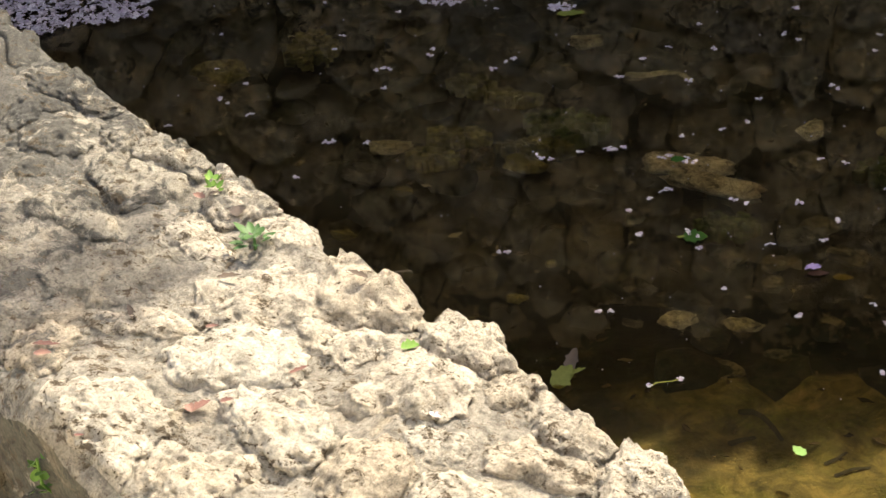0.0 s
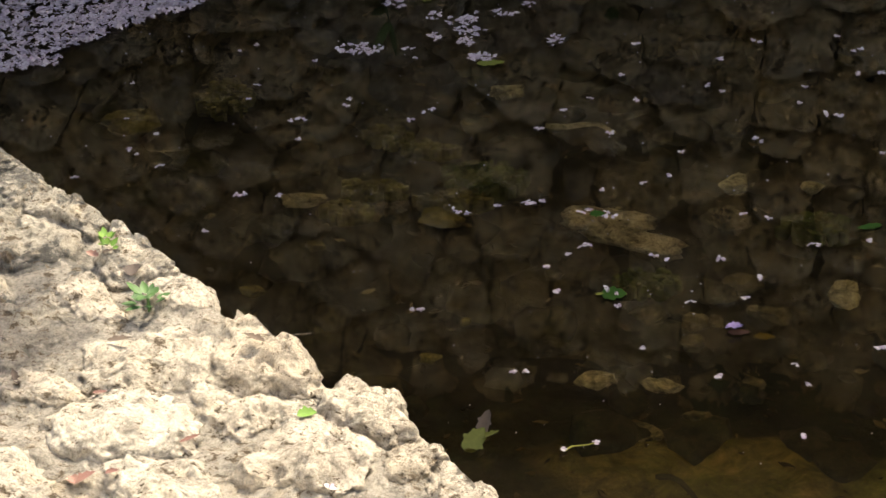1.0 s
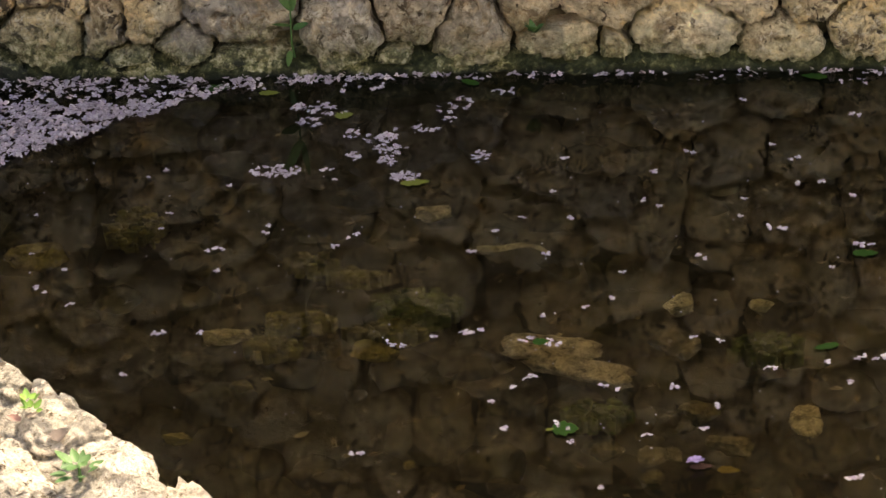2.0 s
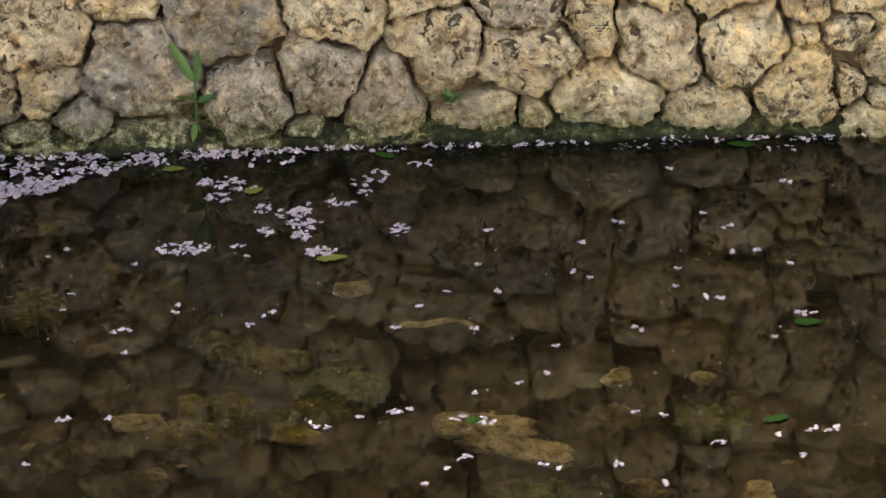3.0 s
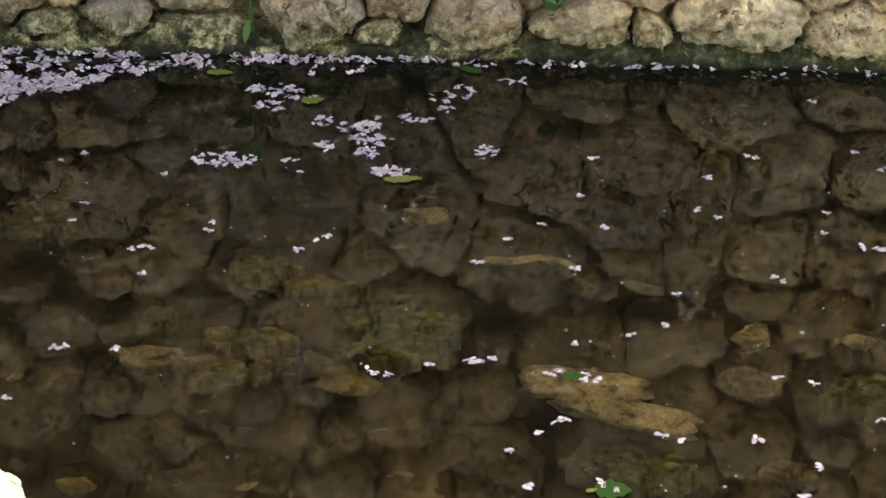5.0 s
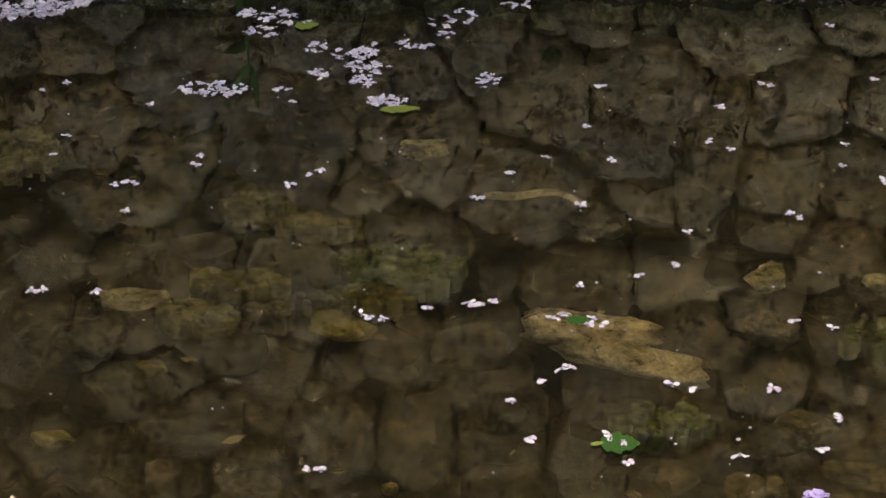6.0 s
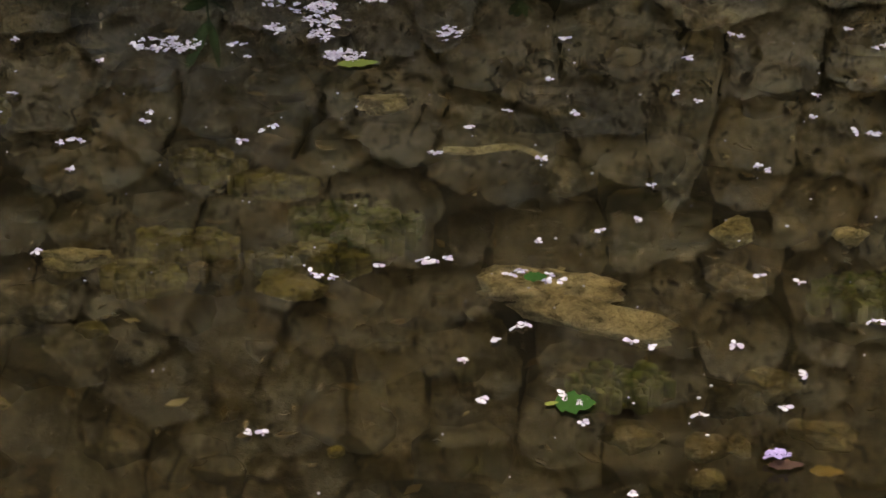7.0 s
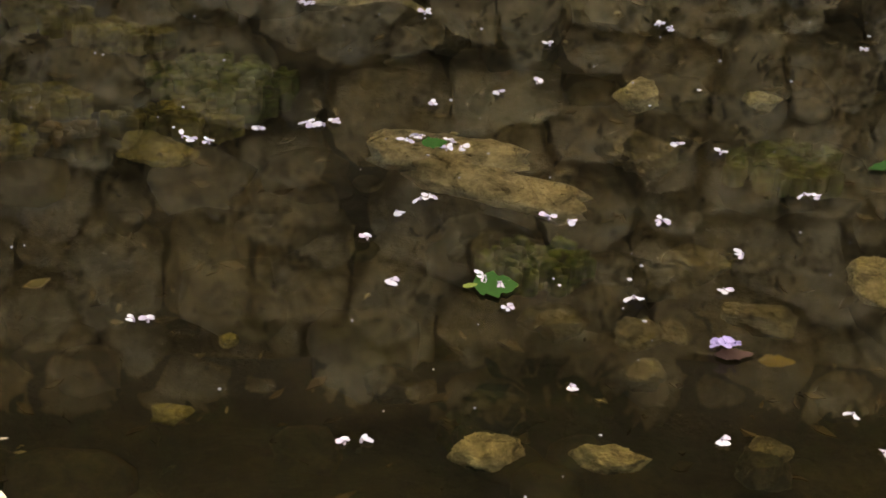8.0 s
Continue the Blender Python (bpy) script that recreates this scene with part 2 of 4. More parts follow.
def ground_material():
    m = Mat("silt_and_soil", 0.95)
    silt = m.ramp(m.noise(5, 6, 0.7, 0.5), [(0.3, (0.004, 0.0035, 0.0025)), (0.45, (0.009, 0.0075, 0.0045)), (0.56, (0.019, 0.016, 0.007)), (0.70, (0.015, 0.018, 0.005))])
    silt = m.mix(0.8, silt, m.ramp(m.noise(70, 5, 0.7), [(0.3, 0.5), (0.7, 1.5)]), "MULTIPLY")
    # dry ground stays unseen; made pale to bounce warm light at the far wall
    soil = m.ramp(m.noise(9, 6, 0.7), [(0.3, (0.34, 0.29, 0.21)), (0.7, (0.56, 0.49, 0.37))])
    sand = m.ramp(m.noise(11, 8, 0.72, 0.8), [(0.36, (0.030, 0.026, 0.010)), (0.46, (0.085, 0.072, 0.026)), (0.55, (0.145, 0.118, 0.045)), (0.66, (0.24, 0.185, 0.08))])
    sand = m.mix(m.ramp(m.noise(4.5, 5, 0.65, 0.6), [(0.48, 0.0), (0.60, 0.75)]), sand, m.ramp(m.noise(30, 6, 0.72), [(0.38, (0.028, 0.034, 0.007)), (0.62, (0.10, 0.105, 0.022))]))
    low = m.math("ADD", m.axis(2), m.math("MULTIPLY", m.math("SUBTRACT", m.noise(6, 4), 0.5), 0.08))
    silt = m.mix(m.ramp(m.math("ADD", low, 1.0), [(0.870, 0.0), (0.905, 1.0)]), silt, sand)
    dry = m.ramp(m.axis(2), [(0.0, 0.0), (0.04, 1.0)])
    m.color(m.mix(dry, silt, soil))
    m.bump(m.noise(60, 6, 0.7), 0.8, 0.01)
    return m.m


GROUND = ground_material()


def sunk_material(name, a, b, moss):
    m = Mat(name, 0.85)
    base = m.ramp(m.noise(18, 5, 0.65, 0.5), [(0.3, a), (0.7, b)])
    base = m.mix(m.ramp(m.noise(9, 4, 0.6), [(0.5, 0.0), (0.68, moss)]), base, (0.035, 0.045, 0.010))
    base = m.mix(1.0, base, m.ramp(m.noise(24, 7, 0.72, 0.6), [(0.38, 0.4), (0.5, 1.0), (0.62, 1.5)]), "MULTIPLY")
    base = m.mix(m.ramp(m.noise(48, 7, 0.75, 0.8), [(0.36, 0.85), (0.45, 0.0)]), base, (0.03, 0.024, 0.013))
    base = m.mix(0.7, base, m.ramp(m.noise(110, 5, 0.7), [(0.3, 0.5), (0.7, 1.35)]), "MULTIPLY")
    m.color(base)
    m.bump(m.noise(90, 5, 0.7), 0.6, 0.006)
    return m.m


SUNK_TAN = sunk_material("silted_tan_stone", (0.26, 0.23, 0.165), (0.50, 0.45, 0.33), 0.3)
SUNK_YELLOW = sunk_material("algae_yellow_stone", (0.11, 0.096, 0.034), (0.30, 0.25, 0.095), 0.6)
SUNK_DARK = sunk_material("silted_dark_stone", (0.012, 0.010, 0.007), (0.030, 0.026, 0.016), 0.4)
SUNK_BROWN = sunk_material("silted_brown_stone", (0.065, 0.056, 0.036), (0.17, 0.146, 0.098), 0.35)
ALGAE_OLIVE = sunk_material("olive_algae", (0.065, 0.060, 0.016), (0.23, 0.205, 0.06), 0.6)
ALGAE_GREEN = sunk_material("green_algae", (0.035, 0.055, 0.012), (0.12, 0.15, 0.035), 0.5)
ALGAE_RUST = sunk_material("rusty_algae", (0.06, 0.045, 0.02), (0.20, 0.145, 0.065), 0.3)


def litter_material():
    m = Mat("rotting_leaves", 0.9)
    m.color(m.ramp(m.island(), [(0.0, (0.012, 0.009, 0.006)), (0.45, (0.035, 0.024, 0.013)), (0.75, (0.07, 0.05, 0.025)), (0.93, (0.12, 0.09, 0.045)), (1.0, (0.30, 0.26, 0.17))]))
    return m.m


LITTER = litter_material()
LOG_WOOD = sunk_material("waterlogged_wood", (0.34, 0.295, 0.25), (0.56, 0.50, 0.43), 0.06)


def thin_material(name, c1, c2, rough=0.5):
    m = Mat(name, rough)
    base = m.mix(m.random(), c1, c2)
    base = m.mix(0.4, base, m.ramp(m.noise(160, 3), [(0.3, 0.75), (0.7, 1.2)]), "MULTIPLY")
    m.color(base)
    m.b.inputs["Specular IOR Level"].default_value = 0.2
    return m.m


def petal_material():
    m = Mat("lilac_petal", 0.6)
    r = m.island()
    base = m.ramp(r, [(0.0, (0.29, 0.225, 0.275)), (0.4, (0.39, 0.325, 0.37)), (0.75, (0.50, 0.445, 0.465)), (1.0, (0.32, 0.235, 0.315))])
    m.color(m.mix(0.3, base, m.ramp(m.noise(300, 2), [(0.3, 0.8), (0.7, 1.15)]), "MULTIPLY"))
    return m.m


PETAL = petal_material()
PETAL_LILAC = thin_material("fresh_lilac_petal", (0.27, 0.20, 0.37), (0.27, 0.20, 0.37), 0.6)
LEAF = thin_material("fresh_leaf", (0.040, 0.095, 0.030), (0.085, 0.16, 0.055), 0.5)
LEAF_BRIGHT = thin_material("lime_leaf", (0.11, 0.21, 0.045), (0.16, 0.27, 0.055), 0.5)
LEAF_YELLOW = thin_material("yellowed_leaf", (0.10, 0.115, 0.02), (0.16, 0.155, 0.025), 0.6)
LEAF_DRY = thin_material("dry_pink_leaf", (0.19, 0.098, 0.082), (0.27, 0.155, 0.125), 0.8)
LEAF_DARK = thin_material("dark_dry_leaf", (0.09, 0.07, 0.06), (0.12, 0.09, 0.07), 0.8)
LEAF_MUSTARD = thin_material("mustard_leaf", (0.17, 0.125, 0.025), (0.22, 0.16, 0.035), 0.8)
LEAF_RED = thin_material("red_brown_leaf", (0.034, 0.016, 0.010), (0.046, 0.020, 0.013), 0.8)
LEAF_OLIVE = thin_material("olive_sodden_leaf", (0.075, 0.085, 0.018), (0.11, 0.115, 0.026), 0.7)
LEAF_WET = thin_material("wet_dark_leaf", (0.011, 0.040, 0.002), (0.018, 0.055, 0.004), 0.8)
LEAF_DARKGREEN = thin_material("hedge_leaf", (0.014, 0.034, 0.008), (0.028, 0.055, 0.014), 0.6)
CORAL = thin_material("pale_fossil_coral", (0.40, 0.365, 0.285), (0.44, 0.40, 0.31), 0.9)
SCRAP = thin_material("petal_scrap", (0.34, 0.32, 0.26), (0.40, 0.36, 0.38), 0.7)
TWIG = thin_material("twig_bark", (0.05, 0.04, 0.03), (0.09, 0.07, 0.05), 0.9)


# ---- mesh helpers ----
def mesh_object(name, verts, faces, mat, parent=None, smooth=True):
    me = bpy.data.meshes.new(name)
    me.from_pydata([tuple(v) for v in verts], [], faces)
    me.materials.append(mat)
    me.polygons.foreach_set("use_smooth", [smooth] * len(me.polygons))
    me.update()
    ob = new(name, me)
    ob.parent = parent
    return ob


def part(name, bm, mat, parent, label=""):
    me = bpy.data.meshes.new(name)
    bm.to_mesh(me)
    bm.free()
    me.materials.append(mat)
    ob = new(name, me)
    ob.parent = parent
    return tagged(ob, label)


def outlines(seeds, n, gap, cap=1.15, warp=0.02):
    """For stones given as (u, v, width, height, lean) in one plane: for each, how far it reaches in n directions before a neighbour."""
    s = np.array([(*q, 0.0)[:5] for q in seeds], float)
    ang = np.linspace(0, 2 * np.pi, n, endpoint=False)
    c, sn = np.cos(np.radians(s[:, 4])), np.sin(np.radians(s[:, 4]))

    def far(u, v, k):
        du, dv = u[..., None] - s[k, 0], v[..., None] - s[k, 1]
        a, b = (du * c[k] + dv * sn[k]) * 2 / s[k, 2], (-du * sn[k] + dv * c[k]) * 2 / s[k, 3]
        return (np.abs(a) ** 2.4 + np.abs(b) ** 2.4) ** (1 / 2.4)

    out = []
    for i in range(len(s)):
        near = np.argsort(np.hypot(s[:, 0] - s[i, 0], s[:, 1] - s[i, 1]))[1:13]
        top = max(s[i, 2], s[i, 3]) * 0.75
        r = np.linspace(0.01, top, 90)
        u, v = s[i, 0] + r[None] * np.cos(ang)[:, None], s[i, 1] + r[None] * np.sin(ang)[:, None]
        wu = warp * (np.sin(u * 23 + v * 9) + np.sin(v * 31 - u * 13) * 0.7)
        wv = warp * (np.sin(u * 17 - v * 21) + np.sin(v * 27 + u * 19) * 0.7)
        own = far(u + wu, v + wv, np.array([i]))[..., 0]
        other = far(u + wu, v + wv, near).min(-1)
        bad = (own > other) | (own > cap)
        first = np.where(bad.any(1), bad.argmax(1), len(r) - 1)
        rad = r[first]
        rad = (np.roll(rad, 1) + 2 * rad + np.roll(rad, -1)) / 4
        out.append(np.maximum(rad - gap, 0.012))
    return ang, out


def stone_mesh(name, ang, rad, to_world, height, back, rough, seed, rings=8, flat=0.45, mat=None, pit=0.5, lean=0.16):
    """One rough stone over an outline in a plane: to_world(u, v, h) lays it into the world."""
    n = len(ang)
    verts, faces = [], []
    size = float(np.mean(rad))
    off = Vector((seed * 3.17, seed * 1.31, seed * 0.77))
    tilt = (math.sin(seed * 12.9) * lean, math.cos(seed * 7.7) * lean)
    phis = [math.pi / 2 * (k / rings) for k in range(rings + 1)]
    for k, phi in enumerate(phis):
        q, h = math.sin(phi) ** 0.85, math.cos(phi) ** flat
        for j in range(n if k else 1):
            u, v = rad[j] * q * math.cos(ang[j]), rad[j] * q * math.sin(ang[j])
            p = Vector((u, v, h * height)) * (1 / max(size, 0.05)) + off
            big = noise.fractal(p * 1.3, 1.0, 2.0, 3)
            fine = noise.fractal(p * 5.0, 0.9, 2.1, 4)
            karst = noise.turbulence(p * 2.6, 5, True)
            chip = noise.turbulence(p * 7.5, 4, True)
            d = rough * size * (0.5 * big + 0.3 * fine + 0.8 * (0.75 - karst) + 0.55 * (0.6 - chip))
            hole = noise.noise(p * 3.3 + Vector((9, 4, 2)))
            if hole > 0.28:
                d -= pit * size * min(hole - 0.28, 0.3)
            swell = 1 + (0.10 * big + 0.14 * fine) * q
            verts.append(to_world(u * swell, v * swell, h * height + d * (0.4 + 0.6 * h) + (tilt[0] * u + tilt[1] * v)))
    for j in range(n):
        verts.append(to_world(rad[j] * 0.96 * math.cos(ang[j]), rad[j] * 0.96 * math.sin(ang[j]), -back))
    faces += [(0, 1 + j, 1 + (j + 1) % n) for j in range(n)]
    for k in range(1, rings + 1):
        a, b = 1 + (k - 1) * n, 1 + k * n
        faces += [(a + j, b + j, b + (j + 1) % n, a + (j + 1) % n) for j in range(n)]
    return verts, faces


def joined(parts):
    verts, faces = [], []
    for v, f in parts:
        o = len(verts)
        verts += v
        faces += [tuple(i + o for i in q) for q in f]
    return verts, faces


# ---- ground: one sheet from the pond's bed to the horizon ----
WALL_H = 1.50
U = Vector((0.7276, -0.6860, 0)).normalized()  # along the low wall
W = Vector((-U.y, U.x, 0))  # from the low wall out over the water
O = Vector((0.009, -2.842, 0))  # on its water-side edge
BANK_WIDE = 0.65


def bank(s, d, z):
    """A place from metres along the low wall, out over the water, and up."""
    return O + U * s + W * d + Vector((0, 0, z))


def bank_top(s):
    return 0.576 - 0.02 * max(-1.4, min(1.2, s))


def bank_sd(x, y):
    q = Vector((x, y, 0)) - O
    return q.dot(U), q.dot(W)


def ground_height(x, y):
    if y > 0.25:
        return WALL_H - 0.12
    s, d = bank_sd(x, y)
    if d < -BANK_WIDE * 0.6:
        return 0.22
    p = Vector((x, y, 0))
    shoal = max(0.0, min(1.0, (-1.95 - y + 0.07 * noise.noise(p * 5)) / 0.30)) * max(0.0, min(1.0, (x + 0.15) / 0.6))
    z = -0.19 + 0.10 * shoal + 0.035 * noise.fractal(p * 2.2, 1, 2, 3) + 0.018 * noise.fractal(p * 9, 1, 2, 3)
    return min(z, -0.05)


def spaced(a, b, step, far):
    mid = list(np.arange(a, b, step))
    grow, lo, hi = [], [], []
    d = step
    while sum(grow) < far:
        d *= 1.35
        grow.append(d)
    lo = [a - sum(grow[: k + 1]) for k in range(len(grow))][::-1]
    hi = [mid[-1] + sum(grow[: k + 1]) for k in range(len(grow))]
    return lo + mid + hi


gx, gy = spaced(-1.9, 1.9, 0.03, 800), spaced(-3.0, 0.1, 0.03, 800)
verts = [(x, y, ground_height(x, y)) for y in gy for x in gx]
faces = [(j * len(gx) + i, j * len(gx) + i + 1, (j + 1) * len(gx) + i + 1, (j + 1) * len(gx) + i) for j in range(len(gy) - 1) for i in range(len(gx) - 1)]
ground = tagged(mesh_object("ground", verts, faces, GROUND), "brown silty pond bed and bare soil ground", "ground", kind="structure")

# ---- water ----
# the sheet ends under the low wall
wv = [(-14, 0.12, 0), (14, 0.12, 0), tuple(bank(16, -0.3, 0)), tuple(bank(-13, -0.3, 0))]
water = tagged(mesh_object("water", wv, [(3, 2, 1, 0)], WATER, smooth=False), "still clear brown pond water reflecting the stone wall", "water", kind="structure")
water.visible_shadow = False

# ---- far wall: core of mortar, then its stones ----
bm = bmesh.new()
bmesh.ops.create_cube(bm, size=1.0, matrix=Matrix.LocRotScale((0, 0.305, WALL_H / 2 - 0.25), None, (28, 0.50, WALL_H + 0.4)))
me = bpy.data.meshes.new("wall_far")
bm.to_mesh(me)
bm.free()
me.materials.append(WALL_MORTAR)
wall_far = tagged(new("wall_far", me), "retaining wall of rough tan limestone rubble in dark mortar", "wall", kind="structure")

# along the wall, up, width, height, lean
LOW = [(-0.86, 0.15, 0.16, 0.18), (-0.65, 0.10, 0.15, 0.09), (-0.22, 0.14, 0.21, 0.20), (-0.02, 0.20, 0.22, 0.24), (0.15, 0.14, 0.20, 0.23), (0.73, 0.14, 0.29, 0.20), (0.99, 0.09, 0.24, 0.13), (1.21, 0.14, 0.20, 0.23),
       (0.38, 0.08, 0.23, 0.09), (0.54, 0.08, 0.12, 0.08), (-0.81, 0.06, 0.14, 0.08), (-0.48, 0.05, 0.22, 0.07), (-0.07, 0.05, 0.12, 0.08), (-0.49, 0.23, 0.29, 0.26)]
SECOND = [(-0.74, 0.36, 0.28, 0.26), (-0.72, 0.19, 0.18, 0.17), (-0.51, 0.44, 0.19, 0.16), (-0.26, 0.38, 0.33, 0.29), (0.04, 0.41, 0.27, 0.25), (0.27, 0.51, 0.27, 0.27), (0.49, 0.38, 0.22, 0.17), (0.67, 0.40, 0.165, 0.36, 10),
          (0.82, 0.45, 0.20, 0.18), (1.03, 0.44, 0.23, 0.27), (1.23, 0.39, 0.15, 0.14), (0.27, 0.26, 0.23, 0.22), (0.51, 0.24, 0.26, 0.21), (0.85, 0.26, 0.21, 0.24), (1.07, 0.25, 0.23, 0.25)]
# higher up, known by their mirror images
THIRD = [(0.98, 0.64, 0.17, 0.20), (1.15, 0.61, 0.17, 0.29), (1.32, 0.63, 0.22, 0.18), (0.62, 0.71, 0.21, 0.18), (0.82, 0.79, 0.18, 0.20), (1.00, 0.84, 0.15, 0.15), (1.18, 0.88, 0.19, 0.14), (-0.66, 0.54, 0.28, 0.15),
         (-0.83, 0.71, 0.20, 0.16), (0.17, 1.01, 0.24, 0.14), (-0.35, 0.97, 0.25, 0.19), (0.83, 0.99, 0.17, 0.16), (1.02, 1.10, 0.14, 0.11), (1.17, 1.04, 0.19, 0.16), (0.02, 1.19, 0.18, 0.23), (-0.19, 1.20, 0.22, 0.23),
         (-0.52, 1.15, 0.22, 0.20), (0.22, 1.21, 0.20, 0.20), (0.43, 1.23, 0.19, 0.23), (0.64, 1.27, 0.22, 0.17), (0.90, 1.17, 0.18, 0.18), (-0.03, 1.48, 0.23, 0.19)]
rng = random.Random(5)
seeds = LOW + SECOND + THIRD


def fill(count, gap, big, small):
    """Drop stones where there is room for them."""
    for _ in range(count):
        u, v = rng.uniform(-4.6, 5.0), rng.uniform(-0.1, WALL_H)
        if (v < 0.55 and -1.0 < u < 1.3 and gap > 0.9) or (v < 0.14 and -1.0 < u < 1.3):
            continue
        w = rng.uniform(small, big)
        h = w * rng.uniform(0.72, 1.0)
        a = np.array([q[:4] for q in seeds])
        if np.hypot((a[:, 0] - u) / (a[:, 2] + w), (a[:, 1] - v) / (a[:, 3] + h)).min() > 0.5 * gap:
            seeds.append((u, v, w, h, rng.uniform(-35, 35)))


fill(5000, 0.93, 0.32, 0.22)
fill(4000, 0.86, 0.24, 0.15)
fill(4000, 0.80, 0.14, 0.08)
ang, rads = outlines(seeds, 72, 0.0085, 1.13, 0.012)
far_parts = []
wall_stones, wall_kinds = [], []
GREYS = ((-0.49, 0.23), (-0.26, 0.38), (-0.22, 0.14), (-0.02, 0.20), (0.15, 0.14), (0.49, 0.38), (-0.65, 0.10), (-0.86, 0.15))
for i, (q, rad) in enumerate(zip(seeds, rads)):
    seen = -1.5 < q[0] < 1.9 and q[1] < 0.75
    mirrored = -1.5 < q[0] < 1.9 and q[1] < 2.2
    inside = -1.75 < q[0] < 2.15
    step = 1 if mirrored else 2
    a, r = ang[::step], rad[::step]
    push = rng.uniform(0.0, 0.028)
    v, f = stone_mesh("stone", a, r, lambda u, v, h: (q[0] + u, 0.045 - h, q[1] + v), 0.075 + push, 0.05, 0.17, i + 1.0, 22 if seen else 10 if mirrored else 5, 0.30, pit=0.9)
    if inside:
        wall_stones.append((v, f))
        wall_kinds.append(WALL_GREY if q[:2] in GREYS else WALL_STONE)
    else:
        far_parts.append((v, f))
tagged(mesh_object("stonework", *joined(far_parts), WALL_STONE, wall_far), kind="stuff")

# the mossy footing just above the waterline
bm = bmesh.new()
rows = []
for x in np.arange(-1.9, 2.3, 0.009):
    row = []
    lift = 0.052 + 0.024 * noise.fractal(Vector((x * 6.5, 2.0, 0)), 1, 2, 3)
    front = -0.036 + 0.020 * noise.noise(Vector((x * 3.1, 1, 0)))
    for k in range(19):
        a = k / 18
        p = Vector((x * 7, a * 2.2, 5.0))
        y, z = (front, -0.25 + 0.26 * a / 0.45) if a < 0.45 else (front + 0.10 * ((a - 0.45) / 0.55) ** 1.5, 0.01 + lift * math.sin((a - 0.45) / 0.55 * 1.57))
        bump = noise.turbulence(p * 3.4 + Vector((1, 4, 9)), 5, True) - 0.7
        row.append(bm.verts.new((x, y + 0.020 * noise.fractal(p * 1.6, 0.8, 2, 5) + 0.010 * bump, z + 0.018 * noise.fractal(p * 1.6 + Vector((3, 8, 1)), 0.8, 2, 5) - 0.012 * bump)))
    rows.append(row)
for a, b in zip(rows, rows[1:]):
    for k in range(18):
        f = bm.faces.new((a[k], b[k], b[k + 1], a[k + 1]))
        f.smooth = True
part("footing", bm, FOOTING_MOSS, wall_far, "dark mossy footing at the waterline")

# ---- unseen plain plastered wall, added to close the sunny side and bounce light ----
bm = bmesh.new()
bmesh.ops.create_cube(bm, size=1.0, matrix=Matrix.LocRotScale((0, -8.6, 2.3), None, (22, 0.3, 4.6)))
me = bpy.data.meshes.new("wall_back")
bm.to_mesh(me)
bm.free()
me.materials.append(PLASTER)
tagged(new("wall_back", me), "unseen plain cream plastered wall added to bounce sunlight", "wall", kind="structure")

# ---- low wall in front: core, then its stones ----
def rubble(s, d):
    """The rough relief of the low wall's top."""
    p = Vector((s, d, 3.3))
    return 0.030 * noise.fractal(p * 3.1, 1, 2, 4) + 0.016 * (0.7 - noise.turbulence(p * 7, 4, True)) + 0.005 * noise.fractal(p * 40, 0.8, 2, 3) + 0.008 * (0.6 - noise.turbulence(p * 17, 5, True))


bm = bmesh.new()
ss = [-9.0, -5.0] + list(np.arange(-4.4, -1.1, 0.05)) + list(np.arange(-1.1, 0.9, 0.0055)) + list(np.arange(0.9, 4.4, 0.05)) + [5.0, 9.0]
nd = 110
rows = []
for s in ss:
    row = []
    for j in range(nd + 1):
        d = -0.012 - (BANK_WIDE - 0.032) * j / nd
        edge = min(j, nd - j) / 8
        z = bank_top(s) - 0.002 + rubble(s, d) - (0.035 * (1 - edge) ** 2 if edge < 1 else 0)
        row.append(bm.verts.new(bank(s, d, z)))
    rows.append([bm.verts.new(bank(s, -0.08, -0.4))] + row + [bm.verts.new(bank(s, -BANK_WIDE + 0.04, -0.1))])
for a, b in zip(rows, rows[1:]):
    for k in range(len(a) - 1):
        bm.faces.new((a[k], b[k], b[k + 1], a[k + 1]))
bmesh.ops.recalc_face_normals(bm, faces=bm.faces)
for fc in bm.faces:
    fc.smooth = True
me = bpy.data.meshes.new("wall_low")
bm.to_mesh(me)
bm.free()
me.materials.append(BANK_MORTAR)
me.materials.append(BANK_SIDE_SHADE)
# steep faces get the dark tone, their shade painted in
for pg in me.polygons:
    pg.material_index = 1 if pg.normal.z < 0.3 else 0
wall_low = tagged(new("wall_low", me), "low sunlit wall of pale weathered limestone rubble", "wall", kind="structure")

rng = random.Random(11)
# along the wall, out from its edge, length, breadth, turn, how far proud
EDGE = [(-1.049, -0.050, 0.27, 0.18, -9, 0.010), (-0.815, -0.044, 0.17, 0.12, -15, 0.010), (-0.683, -0.039, 0.20, 0.12, -15, 0.012), (-0.488, -0.026, 0.18, 0.14, -15, 0.014), (-0.308, -0.040, 0.16, 0.12, -15, 0.012), (-0.060, -0.033, 0.22, 0.18, -14, 0.014), (0.139, -0.005, 0.17, 0.14, -15, 0.020), (0.280, -0.019, 0.12, 0.12, -15, 0.014),
        (0.396, -0.014, 0.14, 0.12, -15, 0.016), (0.540, -0.018, 0.16, 0.16, 20, 0.014)]
